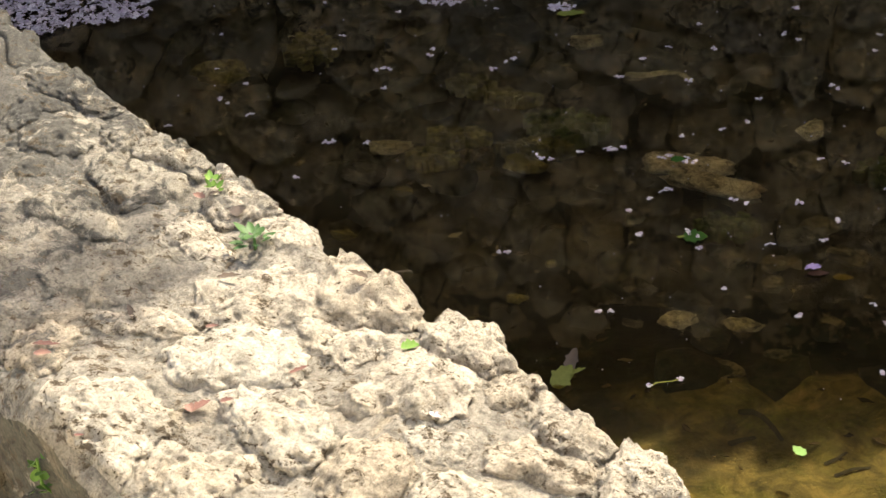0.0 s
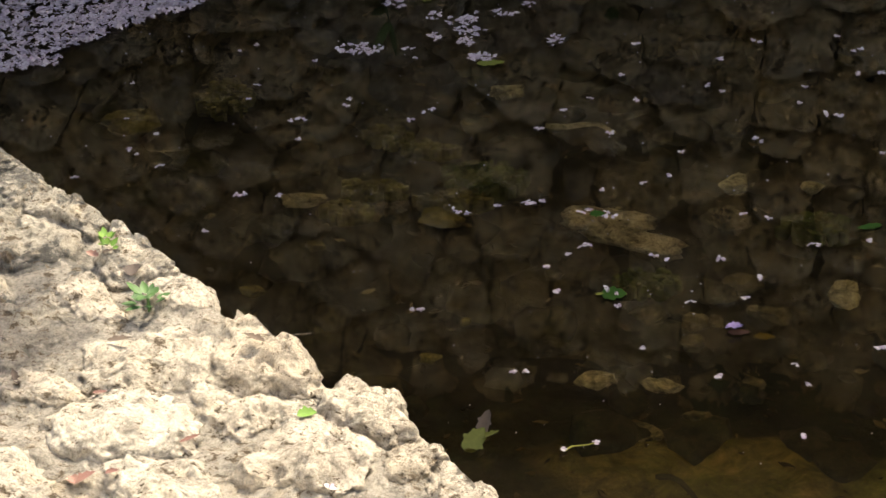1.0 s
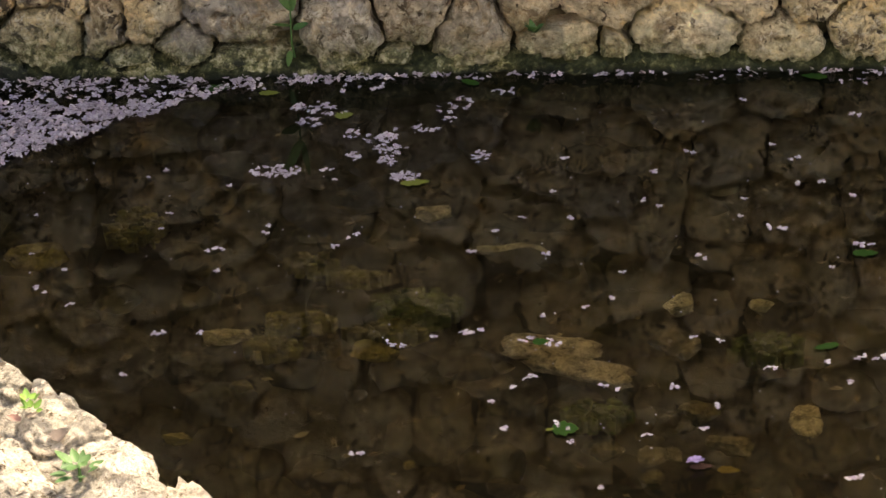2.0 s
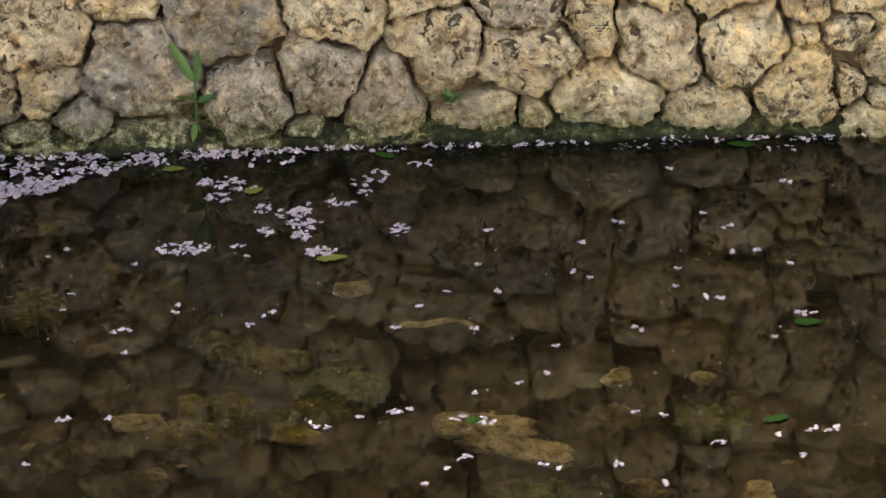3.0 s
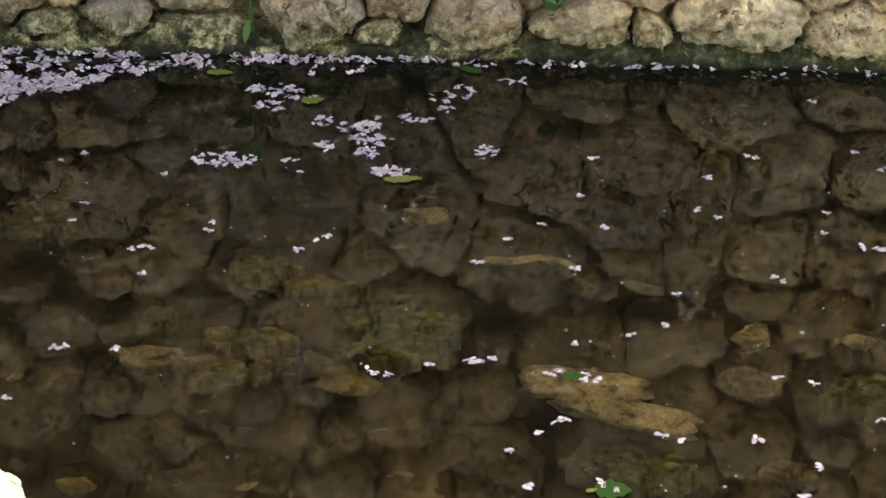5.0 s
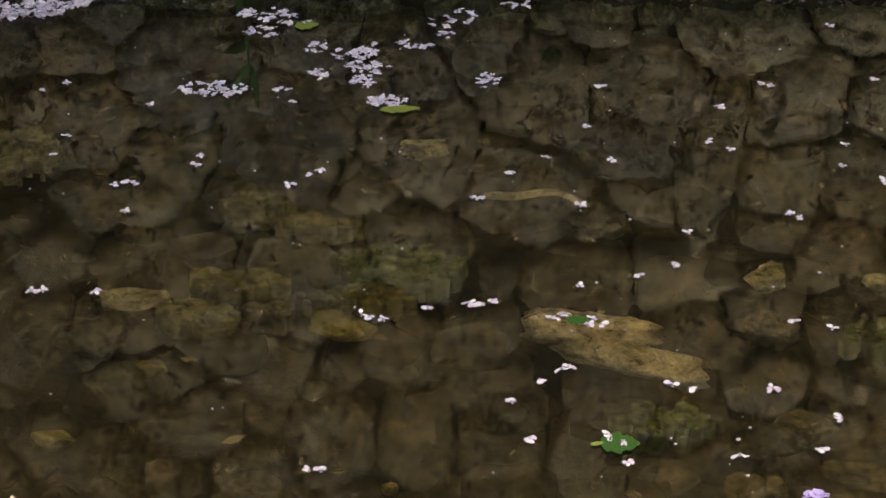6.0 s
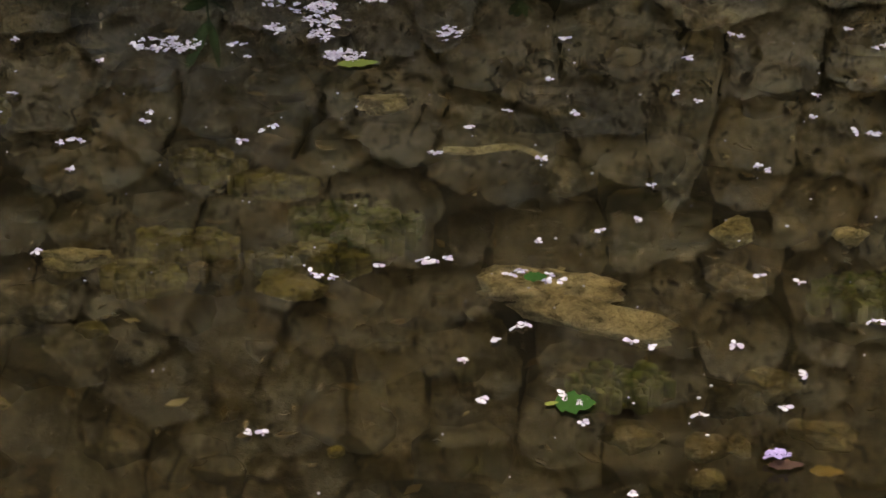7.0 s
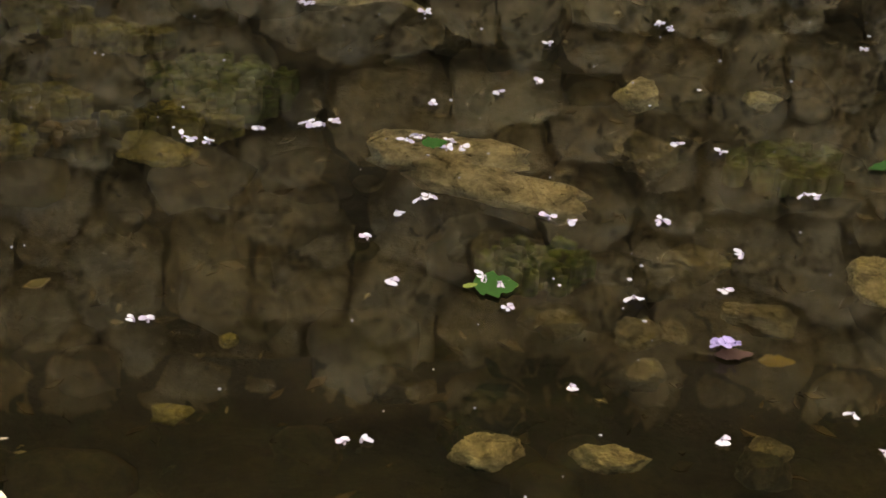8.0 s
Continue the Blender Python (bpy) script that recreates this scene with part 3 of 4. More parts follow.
INNER = [(-0.666, -0.158, 0.18, 0.14, 12, 0.012), (-0.629, -0.281, 0.18, 0.14, 8, 0.010), (-0.416, -0.161, 0.14, 0.12, 0, 0.006), (-0.425, -0.343, 0.23, 0.18, 10, 0.006), (-0.177, -0.187, 0.22, 0.15, 37, 0.010), (0.003, -0.131, 0.16, 0.13, 33, 0.008), (-0.262, -0.379, 0.19, 0.10, 42, 0.012), (-0.094, -0.321, 0.21, 0.16, 32, 0.020),
         (0.171, -0.142, 0.17, 0.14, 38, 0.018), (0.119, -0.344, 0.21, 0.17, -15, 0.021), (-0.069, -0.555, 0.25, 0.19, -14, 0.016), (0.277, -0.329, 0.13, 0.12, 4, 0.017), (0.432, -0.123, 0.16, 0.12, 44, 0.014), (0.309, -0.201, 0.13, 0.11, 40, 0.008), (0.110, -0.509, 0.16, 0.10, 40, 0.016)]
bseeds = EDGE + INNER
for d0 in (-0.045, -0.17, -0.30, -0.42, -0.54):
    s = -4.3 + rng.random() * 0.1
    while s < 4.3:
        w = rng.uniform(0.12, 0.2)
        if all(math.hypot((s - q[0]) / (q[2] + w), (d0 - q[1]) / (q[3] + 0.13)) > 0.41 for q in bseeds):
            bseeds.append((s, d0 + rng.uniform(-0.02, 0.02), w, rng.uniform(0.10, 0.16), rng.uniform(0, 60), rng.uniform(0.0, 0.014)))
        s += w * 0.3
ang, rads = outlines([q[:5] for q in bseeds], 84, 0.003, 1.12, 0.017)
bank_stones, bank_kinds, bank_rest = [], [], []
for i, (q, rad) in enumerate(zip(bseeds, rads)):
    near = abs(q[0]) < 1.2
    lip = float(np.interp(q[0], [-1.05, -0.81, -0.68, -0.49, -0.31, -0.06, 0.14, 0.28, 0.40, 0.54, 0.8], [-0.022, -0.026, -0.030, -0.018, -0.012, 0.0, 0.036, 0.007, 0.003, 0.027, 0.0]))
    heel = q[1] + float(np.interp(q[0], [-0.23, -0.13, -0.01, 0.05], [0.58, 0.60, 0.615, 0.615]))
    rad = np.where(np.sin(ang) < -0.15, np.minimum(rad, np.maximum(heel / np.maximum(-np.sin(ang), 0.15), 0.02)), rad)
    lobe = lip + 0.008 - 0.022 * np.minimum((rad * np.cos(ang) / (0.5 * q[2])) ** 2, 1.3)
    rad = np.where(np.sin(ang) > 0.15, np.minimum(rad, np.maximum((lobe - q[1]) / np.maximum(np.sin(ang), 0.15), 0.025)), rad)
    lay = lambda u, v, h: bank(q[0] + u, q[1] + v, bank_top(q[0] + u) - 0.034 + max(h, -0.06 if q[1] < -0.4 else -0.2) + 0.85 * rubble(q[0] + u, q[1] + v))
    far_bank = abs(q[0]) > 1.9
    if not far_bank:
        bank_kinds.append(BANK_LICHEN_SHADE if q[0] < -0.6 or (q[0] < -0.33 and q[1] < -0.24) else BANK_STONE)
    (bank_rest if far_bank else bank_stones).append(stone_mesh("stone", ang if near else ang[::3], rad if near else rad[::3], lay, 0.031 + 1.5 * q[5] + 0.004 * (q[0] < -0.33), 0.15, 0.095, i + 41.0, 24 if near else 6, 0.26 + 10 * q[5], pit=0.45, lean=0.04))
# both faces of the low wall
side = []
for face in (0, 1):
    ss = []
    for zz in (0.02, 0.2, 0.38, 0.5):
        s = -4.3 + rng.random() * 0.1
        while s < 4.3:
            w = rng.uniform(0.16, 0.28)
            ss.append((s, zz, w, rng.uniform(0.15, 0.2), rng.uniform(-20, 20)))
            s += w * 0.95
    a2, r2 = outlines(ss, 20, 0.006)
    for i, (q, rad) in enumerate(zip(ss, r2)):
        if q[1] > bank_top(q[0]) - 0.14:
            continue
        if face == 0:
            lay = lambda u, v, h: bank(q[0] + u, -0.06 + h, q[1] + v)
        else:
            lay = lambda u, v, h: bank(q[0] - u, -BANK_WIDE + 0.04 - h, q[1] + v)
        side.append(stone_mesh("stone", a2, rad, lay, 0.06, 0.05, 0.14, i + 301.0 + 90 * face, 5, 0.45))
tagged(mesh_object("stonework", *joined(side), BANK_SIDE_SHADE, wall_low), kind="stuff")
tagged(mesh_object("stonework", *joined(bank_rest), BANK_LICHEN_SHADE, wall_low), kind="stuff")

# ---- things ----

bank_v, bank_f = joined(bank_stones)
core = wall_low.data
off = len(bank_v)
bank_tree = BVHTree.FromPolygons(
    [Vector(v) for v in bank_v] + [v.co.copy() for v in core.vertices],
    [tuple(f) for f in bank_f] + [tuple(i + off for i in p.vertices) for p in core.polygons])


def bank_z(x, y):
    hit = bank_tree.ray_cast(Vector((x, y, 3)), Vector((0, 0, -1)))[0]
    return hit.z if hit else bank_top(bank_sd(x, y)[0])


def blossom_shape(rnd, petals=5, size=0.013, m=Matrix.Identity(4)):
    """One fallen corolla: rounded, curled petals round a small throat."""
    verts, faces = [], []
    turn = rnd.random() * 6.28
    for k in range(petals):
        a = turn + k * 6.283 / 5 + rnd.uniform(-0.4, 0.4)
        long, wide, lift = size * rnd.uniform(0.65, 1.25), size * rnd.uniform(0.26, 0.46), rnd.uniform(-0.12, 0.2)
        o = len(verts)
        for t, w in ((0.10, 0.16), (0.45, 0.85), (0.78, 1.0), (1.0, 0.5)):
            for s in (-1, 0, 1):
                r = long * t * (0.93 if s and t == 1.0 else 1.0)
                z = lift * long * t * t + (0.12 * size if s else 0.0) * (1 - t) + rnd.uniform(-0.05, 0.05) * size
                verts.append(m @ Vector((r * math.cos(a) - s * w * wide * math.sin(a), r * math.sin(a) + s * w * wide * math.cos(a), z)))
        for i in range(3):
            for j in range(2):
                q = o + i * 3 + j
                faces.append((q, q + 3, q + 4, q + 1))
    o = len(verts)
    for h, r in ((0.16, 0.12), (-0.12, 0.16)):
        for j in range(5):
            verts.append(m @ Vector((size * r * math.cos(j * 1.2566), size * r * math.sin(j * 1.2566), size * h)))
    faces += [(o + j, o + (j + 1) % 5, o + 5 + (j + 1) % 5, o + 5 + j) for j in range(5)] + [tuple(o + j for j in range(5))]
    return verts, faces


rng = random.Random(21)
BLOSSOMS = []
for k in range(14):
    b = mesh_object("fallen_blossom", *blossom_shape(rng, (4, 2, 3, 3, 5)[k % 5], 0.0085 + 0.003 * rng.random()), PETAL)
    BLOSSOMS.append(b.data)
    bpy.data.objects.remove(b)


def blossom(x, y, z=0.0025, flat=7):
    b = new("fallen_blossom", rng.choice(BLOSSOMS))
    b.matrix_world = pose(x, y, z, rng.uniform(-flat, flat), rng.uniform(-flat, flat), rng.uniform(0, 360)) @ Matrix.Diagonal((rng.uniform(0.9, 1.25), rng.uniform(0.85, 1.25), 1.6, 1))
    return tagged(b, "small pale lilac blossom floating on dark water", "blossom", "floating blossoms")


def scatter(places):
    for x, y, n in places:
        for k in range(n):
            blossom(x + (0.017 * (k - (n - 1) / 2) + rng.uniform(-0.004, 0.004)) * (n > 1), y + rng.uniform(-0.008, 0.008) * (n > 1))


# loose blossoms, from the wall outwards
scatter([(-0.606, -0.595, 1), (-0.555, -0.819, 1), (-0.563, -0.893, 1), (-0.884, -0.824, 1), (-0.858, -1.013, 1), (-0.755, -1.084, 1), (-0.807, -1.169, 1), (-0.779, -1.189, 1), (-0.713, -1.239, 1),
         (-0.902, -1.306, 1), (-0.421, -0.996, 3), (-0.31, -0.881, 1), (-0.309, -0.924, 1), (-0.401, -1.101, 1), (-0.488, -1.365, 2), (-0.398, -1.363, 1), (-0.536, -1.532, 1), (-0.435, -0.681, 1),
         (-0.19, -0.596, 1), (-0.171, -0.649, 1), (-0.112, -0.946, 1), (-0.093, -0.925, 1), (-0.139, -0.986, 1), (-0.209, -0.596, 1), (-0.643, -0.627, 1), (-0.005, -1.827, 2)])
scatter([(0.302, -0.853, 1), (0.236, -0.916, 1), (0.416, -0.854, 1), (0.18, -1.01, 2), (0.37, -0.726, 1), (0.358, -1.033, 1), (0.587, -0.77, 1), (0.624, -0.802, 1), (0.711, -0.522, 2), (0.969, -0.558, 2),
         (0.618, -0.62, 1), (0.397, -0.543, 1), (0.865, -0.223, 1), (0.922, -0.479, 1), (0.969, -0.695, 1), (1.027, -0.681, 1), (0.833, -0.771, 1), (0.816, -0.857, 1), (0.899, -0.911, 3), (0.716, -1.046, 2),
         (1.091, -0.761, 2), (1.006, -1.098, 1), (0.535, -1.118, 1), (0.505, -1.232, 1), (0.448, -1.263, 1), (0.734, -1.41, 1), (1.085, -0.994, 3), (1.148, -0.318, 2), (0.679, -1.389, 1)])
scatter([(0.354, -1.303, 1), (0.12, -1.383, 1), (0.204, -1.364, 3), (0.037, -1.418, 3), (0.332, -1.544, 2), (0.294, -1.579, 1), (0.256, -1.64, 1), (0.282, -1.729, 1), (0.498, -1.586, 2), (0.628, -1.582, 1),
         (0.681, -1.732, 1), (0.719, -1.654, 1), (0.569, -1.752, 1), (0.991, -1.567, 1), (0.948, -1.488, 1), (0.833, -1.513, 2), (0.629, -2.018, 1), (0.473, -1.93, 1), (0.226, -2.028, 2), (0.961, -1.897, 2),
         (0.786, -1.968, 1), (0.804, -2.035, 1), (0.997, -2.082, 1), (0.798, -2.204, 1), (1.047, -1.471, 4), (0.394, -1.718, 1), (0.416, -1.78, 1), (0.412, -1.73, 1)])
for x, y in ((0.315, -1.401), (0.33, -1.391), (0.376, -1.401), (0.385, -1.417), (0.366, -1.422)):
    blossom(x, y)
cluster = [blossom_shape(rng, 5, 0.010, pose(0.660 + dx, -1.852 + dy, 0.004 + 0.003 * k, rng.uniform(-15, 15), rng.uniform(-15, 15), 0)) for k, (dx, dy) in enumerate(((-0.006, 0.012), (0.005, 0.010), (-0.009, 0.0), (0.003, -0.002), (0.011, -0.006), (-0.002, -0.011)))]
tagged(mesh_object("fallen_blossom", *joined(cluster), PETAL_LILAC), "small cluster of fresh purple lilac blossoms on water", "blossom", "floating blossoms")
# small rafts of blossoms
for x, y, w, d, n in ((-0.327, -0.602, 0.130, 0.060, 26), (-0.273, -0.235, 0.129, 0.060, 18), (-0.273, -0.326, 0.085, 0.055, 11), (-0.217, -0.259, 0.072, 0.050, 5), (-0.156, -0.403, 0.054, 0.080, 6), (-0.080, -0.427, 0.082, 0.060, 11),
                      (-0.137, -0.525, 0.040, 0.040, 6), (-0.042, -0.484, 0.093, 0.060, 12), (-0.048, -0.552, 0.047, 0.050, 7), (-0.051, -0.400, 0.031, 0.060, 6), (-0.005, -0.639, 0.084, 0.050, 17), (0.032, -0.368, 0.079, 0.040, 8),
                      (0.105, -0.254, 0.098, 0.065, 9), (0.129, -0.200, 0.051, 0.045, 4), (0.085, -0.315, 0.059, 0.043, 4), (0.184, -0.533, 0.053, 0.060, 7), (0.236, -0.150, 0.085, 0.039, 5)):
    raft = []
    for k in range(int(n * 1.9)):
        a, r = rng.random() * 6.283, math.sqrt(rng.random()) / 2
        raft.append(blossom_shape(rng, rng.choice((5, 5, 4, 3)), rng.uniform(0.0065, 0.0095), pose(x + w * r * math.cos(a), y + d * r * math.sin(a), rng.uniform(0.002, 0.006), rng.uniform(-18, 18), rng.uniform(-18, 18), 0)))
    tagged(mesh_object("blossom_raft", *joined(raft), PETAL), "loose floating cluster of pale lilac blossoms", "blossom cluster", "floating clusters of blossoms", "stuff")


def mat_edge(x):
    """How far the dense mat of blossoms reaches from the wall."""
    return float(np.interp(x, [-2.94, -1.54, -1.37, -1.2, -1.125, -1.11, -1.04, -0.98, -0.85, -0.80, -0.68, -0.56, -0.45], [-0.88, -0.84, -0.815, -0.775, -0.73, -0.59, -0.56, -0.48, -0.40, -0.30, -0.24, -0.17, -0.10]))


drift = []
while len(drift) < 6400:
    x = rng.uniform(-2.2, -0.45)
    edge = mat_edge(x) + 0.016 * math.sin(x * 19) + 0.014 * math.sin(x * 47)
    y = rng.uniform(edge, -0.05)
    near = (y - edge) / 0.12
    hollow = (x > -1.2 and y > -0.19 and rng.random() < 0.8) or (x > -0.78 and rng.random() < 0.55) or (x > -0.98 and y > edge + 0.06 and noise.noise(Vector((x * 13, y * 20, 2.2))) > 0.06)
    if rng.random() > min(1.0, 0.7 + 2 * near) or hollow:
        continue
    drift.append(blossom_shape(rng, rng.choice((5, 5, 4, 3)), rng.uniform(0.0080, 0.0115), pose(x, y, rng.uniform(0.002, 0.010), rng.uniform(-28, 28), rng.uniform(-28, 28), 0)))
tagged(mesh_object("blossom_mat", *joined(drift), PETAL), "dense floating mat of fallen lilac blossoms", "blossom mat", kind="stuff")
line = []
for k in range(150):
    cx, n = -1.5 + 3.2 * rng.random() ** 1.9, rng.randint(1, 8)
    cy = rng.uniform(-0.075, -0.045) if rng.random() < 0.75 else rng.uniform(-0.13, -0.06)
    for _ in range(n):
        x = cx + rng.gauss(0, 0.006 * n)
        line.append(blossom_shape(rng, rng.choice((5, 4, 3)), rng.uniform(0.006, 0.010), pose(x, cy + rng.gauss(0, 0.006), rng.uniform(0.002, 0.014), rng.uniform(-35, 35), rng.uniform(-35, 35), 0)))
tagged(mesh_object("blossom_drift", *joined(line), PETAL), "line of lilac blossoms washed against the stone wall", "blossom drift", kind="stuff")


scraps = []
for k in range(230):
    x, y = rng.uniform(-1.2, 1.3), rng.uniform(-2.3, -0.12)
    if bank_sd(x, y)[1] < 0.12:
        continue
    s = 0.0006 + 0.0022 * rng.random() ** 2
    a = rng.random() * 6.28
    pts = [(x + s * rng.uniform(0.6, 1.5) * math.cos(a + q), y + s * rng.uniform(0.6, 1.5) * math.sin(a + q), 0.0015) for q in (0, 1.3, 2.4, 3.6, 5.0)]
    scraps.append((pts + [(p[0], p[1], 0.0003) for p in pts], [(0, 1, 2, 3, 4)] + [(i, 5 + i, 5 + (i + 1) % 5, (i + 1) % 5) for i in range(5)]))
tagged(mesh_object("petal_scraps", *joined(scraps), SCRAP, smooth=False), "tiny pale petal scraps and dust floating on the pond", "petal scraps", kind="stuff")


# ---- leaves, weeds ----
def leaf_mesh(long, wide, curl=0.25, fold=0.25, tip=1.0, torn=0.0):
    """A blade with a folded midrib, lying along +x."""
    bm = bmesh.new()
    rows = []
    for i in range(17):
        t = i / 16
        w = wide * 0.5 * (math.sin(math.pi * min(1, t ** 0.75 * tip)) ** 0.8 + 0.03)
        w *= 1 + torn * (math.sin(i * 1.25 + long * 200) + 0.6 * math.sin(i * 2.3 + wide * 300))
        z = curl * long * t * t
        rows.append([bm.verts.new((long * t, s * w, z + abs(s) * fold * w)) for s in (-1, -0.5, 0, 0.5, 1)])
    for a, b in zip(rows, rows[1:]):
        for k in range(4):
            bm.faces.new((a[k], b[k], b[k + 1], a[k + 1]))
    for fc in bm.faces:
        fc.smooth = True
    return bm


def stem_mesh(points, r):
    bm = bmesh.new()
    rings = []
    for i, p in enumerate(points):
        rr = r * (1 - 0.5 * i / len(points))
        rings.append([bm.verts.new(Vector(p) + Vector((rr * math.cos(a * 1.2566), rr * math.sin(a * 1.2566) , 0.3 * rr * math.sin(a)))) for a in range(5)])
    for a, b in zip(rings, rings[1:]):
        for k in range(5):
            bm.faces.new((a[k], a[(k + 1) % 5], b[(k + 1) % 5], b[k]))
    bm.faces.new(rings[0]), bm.faces.new(rings[-1][::-1])
    return bm


def fallen_leaf(x, y, z, long, wide, turn, mat, label, tilt=(4, 6), curl=0.12, fold=0.3):
    ob = part("fallen_leaf", leaf_mesh(long, wide, curl, fold, 1.0, 0.16), mat, None)
    ob.matrix_world = pose(x, y, z, tilt[0], tilt[1], turn)
    return tagged(ob, label, "leaf")


def weed(x, y, z, leaves, mat, label, stem=None):
    root = tagged(new("weed"), label, "plant")
    root.location = (x, y, z)
    if stem:
        part("stem", stem_mesh(stem, 0.0035), mat, root)
    for (px, py, pz), long, wide, rx, ry, rz in leaves:
        lf = part("leaf", leaf_mesh(long, wide, 0.18, 0.3), mat, root)
        lf.matrix_basis = pose(px, py, pz, rx, ry, rz)
    return root


# the tall weed rooted in a joint of the far wall
weed(-0.346, -0.035, 0.05, [
    ((0.0, 0, 0.145), 0.14, 0.026, 70, -62, 195), ((0.004, 0, 0.145), 0.105, 0.025, 80, -74, -20), ((0.0, 0, 0.10), 0.055, 0.026, 40, -8, 205),
    ((0.004, 0, 0.095), 0.055, 0.022, 40, -16, -15), ((-0.006, -0.012, 0.035), 0.055, 0.018, 80, 82, 190), ((0.0, 0, 0.15), 0.09, 0.024, 70, -80, 100)],
    LEAF, "green weed with long narrow leaves rooted in the wall", [(0, 0.02, 0), (-0.002, -0.005, 0.05), (0.0, -0.008, 0.1), (0.002, -0.006, 0.155)])
weed(0.315, -0.05, 0.13, [((0, 0, 0), 0.040, 0.024, 20, -35, a) for a in (-10, 170, 250, 300, 210, 120)], LEAF, "tiny green seedling in a wall joint")
ax, ay = -0.299, -2.700
weed(ax, ay, bank_z(ax, ay), [((0.024 * math.cos(a) * (1 - 0.05 * k), 0.020 * math.sin(a) * (1 - 0.05 * k), 0.004 + 0.0022 * k), 0.018 + 0.007 * (k % 3), 0.014 + 0.003 * (k % 2), 8 * (k % 3) - 8, 4 - 9 * (k % 4), math.degrees(a)) for k, a in enumerate(np.arange(0, 12.0, 0.83))],
     LEAF, "small leafy green weed growing on pale limestone", [(0, 0, -0.02), (0, 0, 0.008), (0, 0, 0.024)])
ax, ay = -0.405, -2.552
weed(ax, ay, bank_z(ax, ay), [((0.006 * math.cos(k), 0.006 * math.sin(k), 0.0025 * k), 0.013 + 0.006 * (k % 2), 0.011, 10, -12 - 10 * (k % 4), 52 * k) for k in range(11)], LEAF_BRIGHT, "small lime green weed in a limestone crevice")
for ax, ay, az in ((-0.535, -3.205, 0.47), (-0.545, -3.135, 0.48)):
    weed(ax, ay, az, [((0.012 * math.sin(k * 2.3), 0.012 * math.cos(k * 1.7), 0.006 * k - 0.02), 0.017 + 0.006 * (k % 2), 0.016, 10 + 9 * (k % 3), -14 - 9 * (k % 3), 200 + 47 * k) for k in range(13)], LEAF_BRIGHT if ay < -3.2 else LEAF, "leafy green weed in a crevice of the low wall",
         [(0.03, 0.03, -0.08), (0.0, 0.0, 0.0), (0, 0, 0.05)])
ax, ay = 0.425, -3.29
weed(ax, ay, bank_z(ax, ay) - 0.01, [((0.02 * math.cos(k * 2.1), 0.02 * math.sin(k * 2.1), 0), 0.022, 0.016, 10, -30, 70 * k) for k in range(12)], LEAF, "clump of dark green moss on pale limestone")

for x, y, long, wide, turn, mat, label in (
    (-0.290, -3.166, 0.034, 0.021, 38, LEAF_DRY, "dry pinkish fallen leaf on pale stone"), (-0.300, -3.148, 0.026, 0.016, 300, LEAF_DRY, "curled dry pink leaf on pale stone"),
    (-0.250, -3.148, 0.022, 0.012, 10, LEAF_DRY, "small scrap of a dry pink leaf"), (-0.582, -3.035, 0.046, 0.015, 0, LEAF_DRY, "dry pink leaf on the low wall"),
    (-0.575, -3.052, 0.034, 0.014, 350, LEAF_DRY, "dry pink leaf on the low wall"), (-0.318, -2.964, 0.024, 0.009, 0, LEAF_DRY, "small dry red-brown leaf on pale stone"), (-0.452, -3.240, 0.018, 0.007, 350, LEAF_DRY, "tiny rusty leaf scrap on pale stone"),
    (-0.165, -3.050, 0.034, 0.010, 20, LEAF_DRY, "faded pink leaf pressed on pale stone"), (-0.418, -2.572, 0.028, 0.014, 150, LEAF_DRY, "dry brown leaf beside a small weed"), (-0.408, -2.580, 0.024, 0.012, 30, LEAF_DARK, "dark dry leaf beside a small weed"),
    (0, -2.983, 0.030, 0.024, 15, LEAF_BRIGHT, "fresh lime green leaf on pale stone"), (-0.351, -2.614, 0.030, 0.028, 95, LEAF_DARK, "curled dark blade standing in for a shaded cleft in pale stone"),
    # the first three dark blades here stand in for shaded clefts in the stone
    (-0.442, -2.946, 0.035, 0.012, 120, LEAF_DARK, "dark blade standing in for a shaded cleft in pale stone"), (-0.331, -2.832, 0.04, 0.015, 10, LEAF_DARK, "dark blade standing in for a shaded limestone hollow"), (-0.077, -2.834, 0.035, 0.014, 170, LEAF_DARK, "dark blade standing in for a shaded limestone hollow"),
    (-0.184, -3.303, 0.03, 0.010, 140, LEAF_DARK, "dark dry leaf scrap on pale stone")):
    fallen_leaf(x, y, bank_z(x, y) + 0.007, long, wide, turn, mat, label, (rng.uniform(-14, 14), rng.uniform(-8, 8)), 0.15, 0.5)
b = blossom(0.079, -3.151, bank_z(0.079, -3.151) + 0.006, 25)
tagged(b, "wilted purple blossom on pale stone", "blossom")

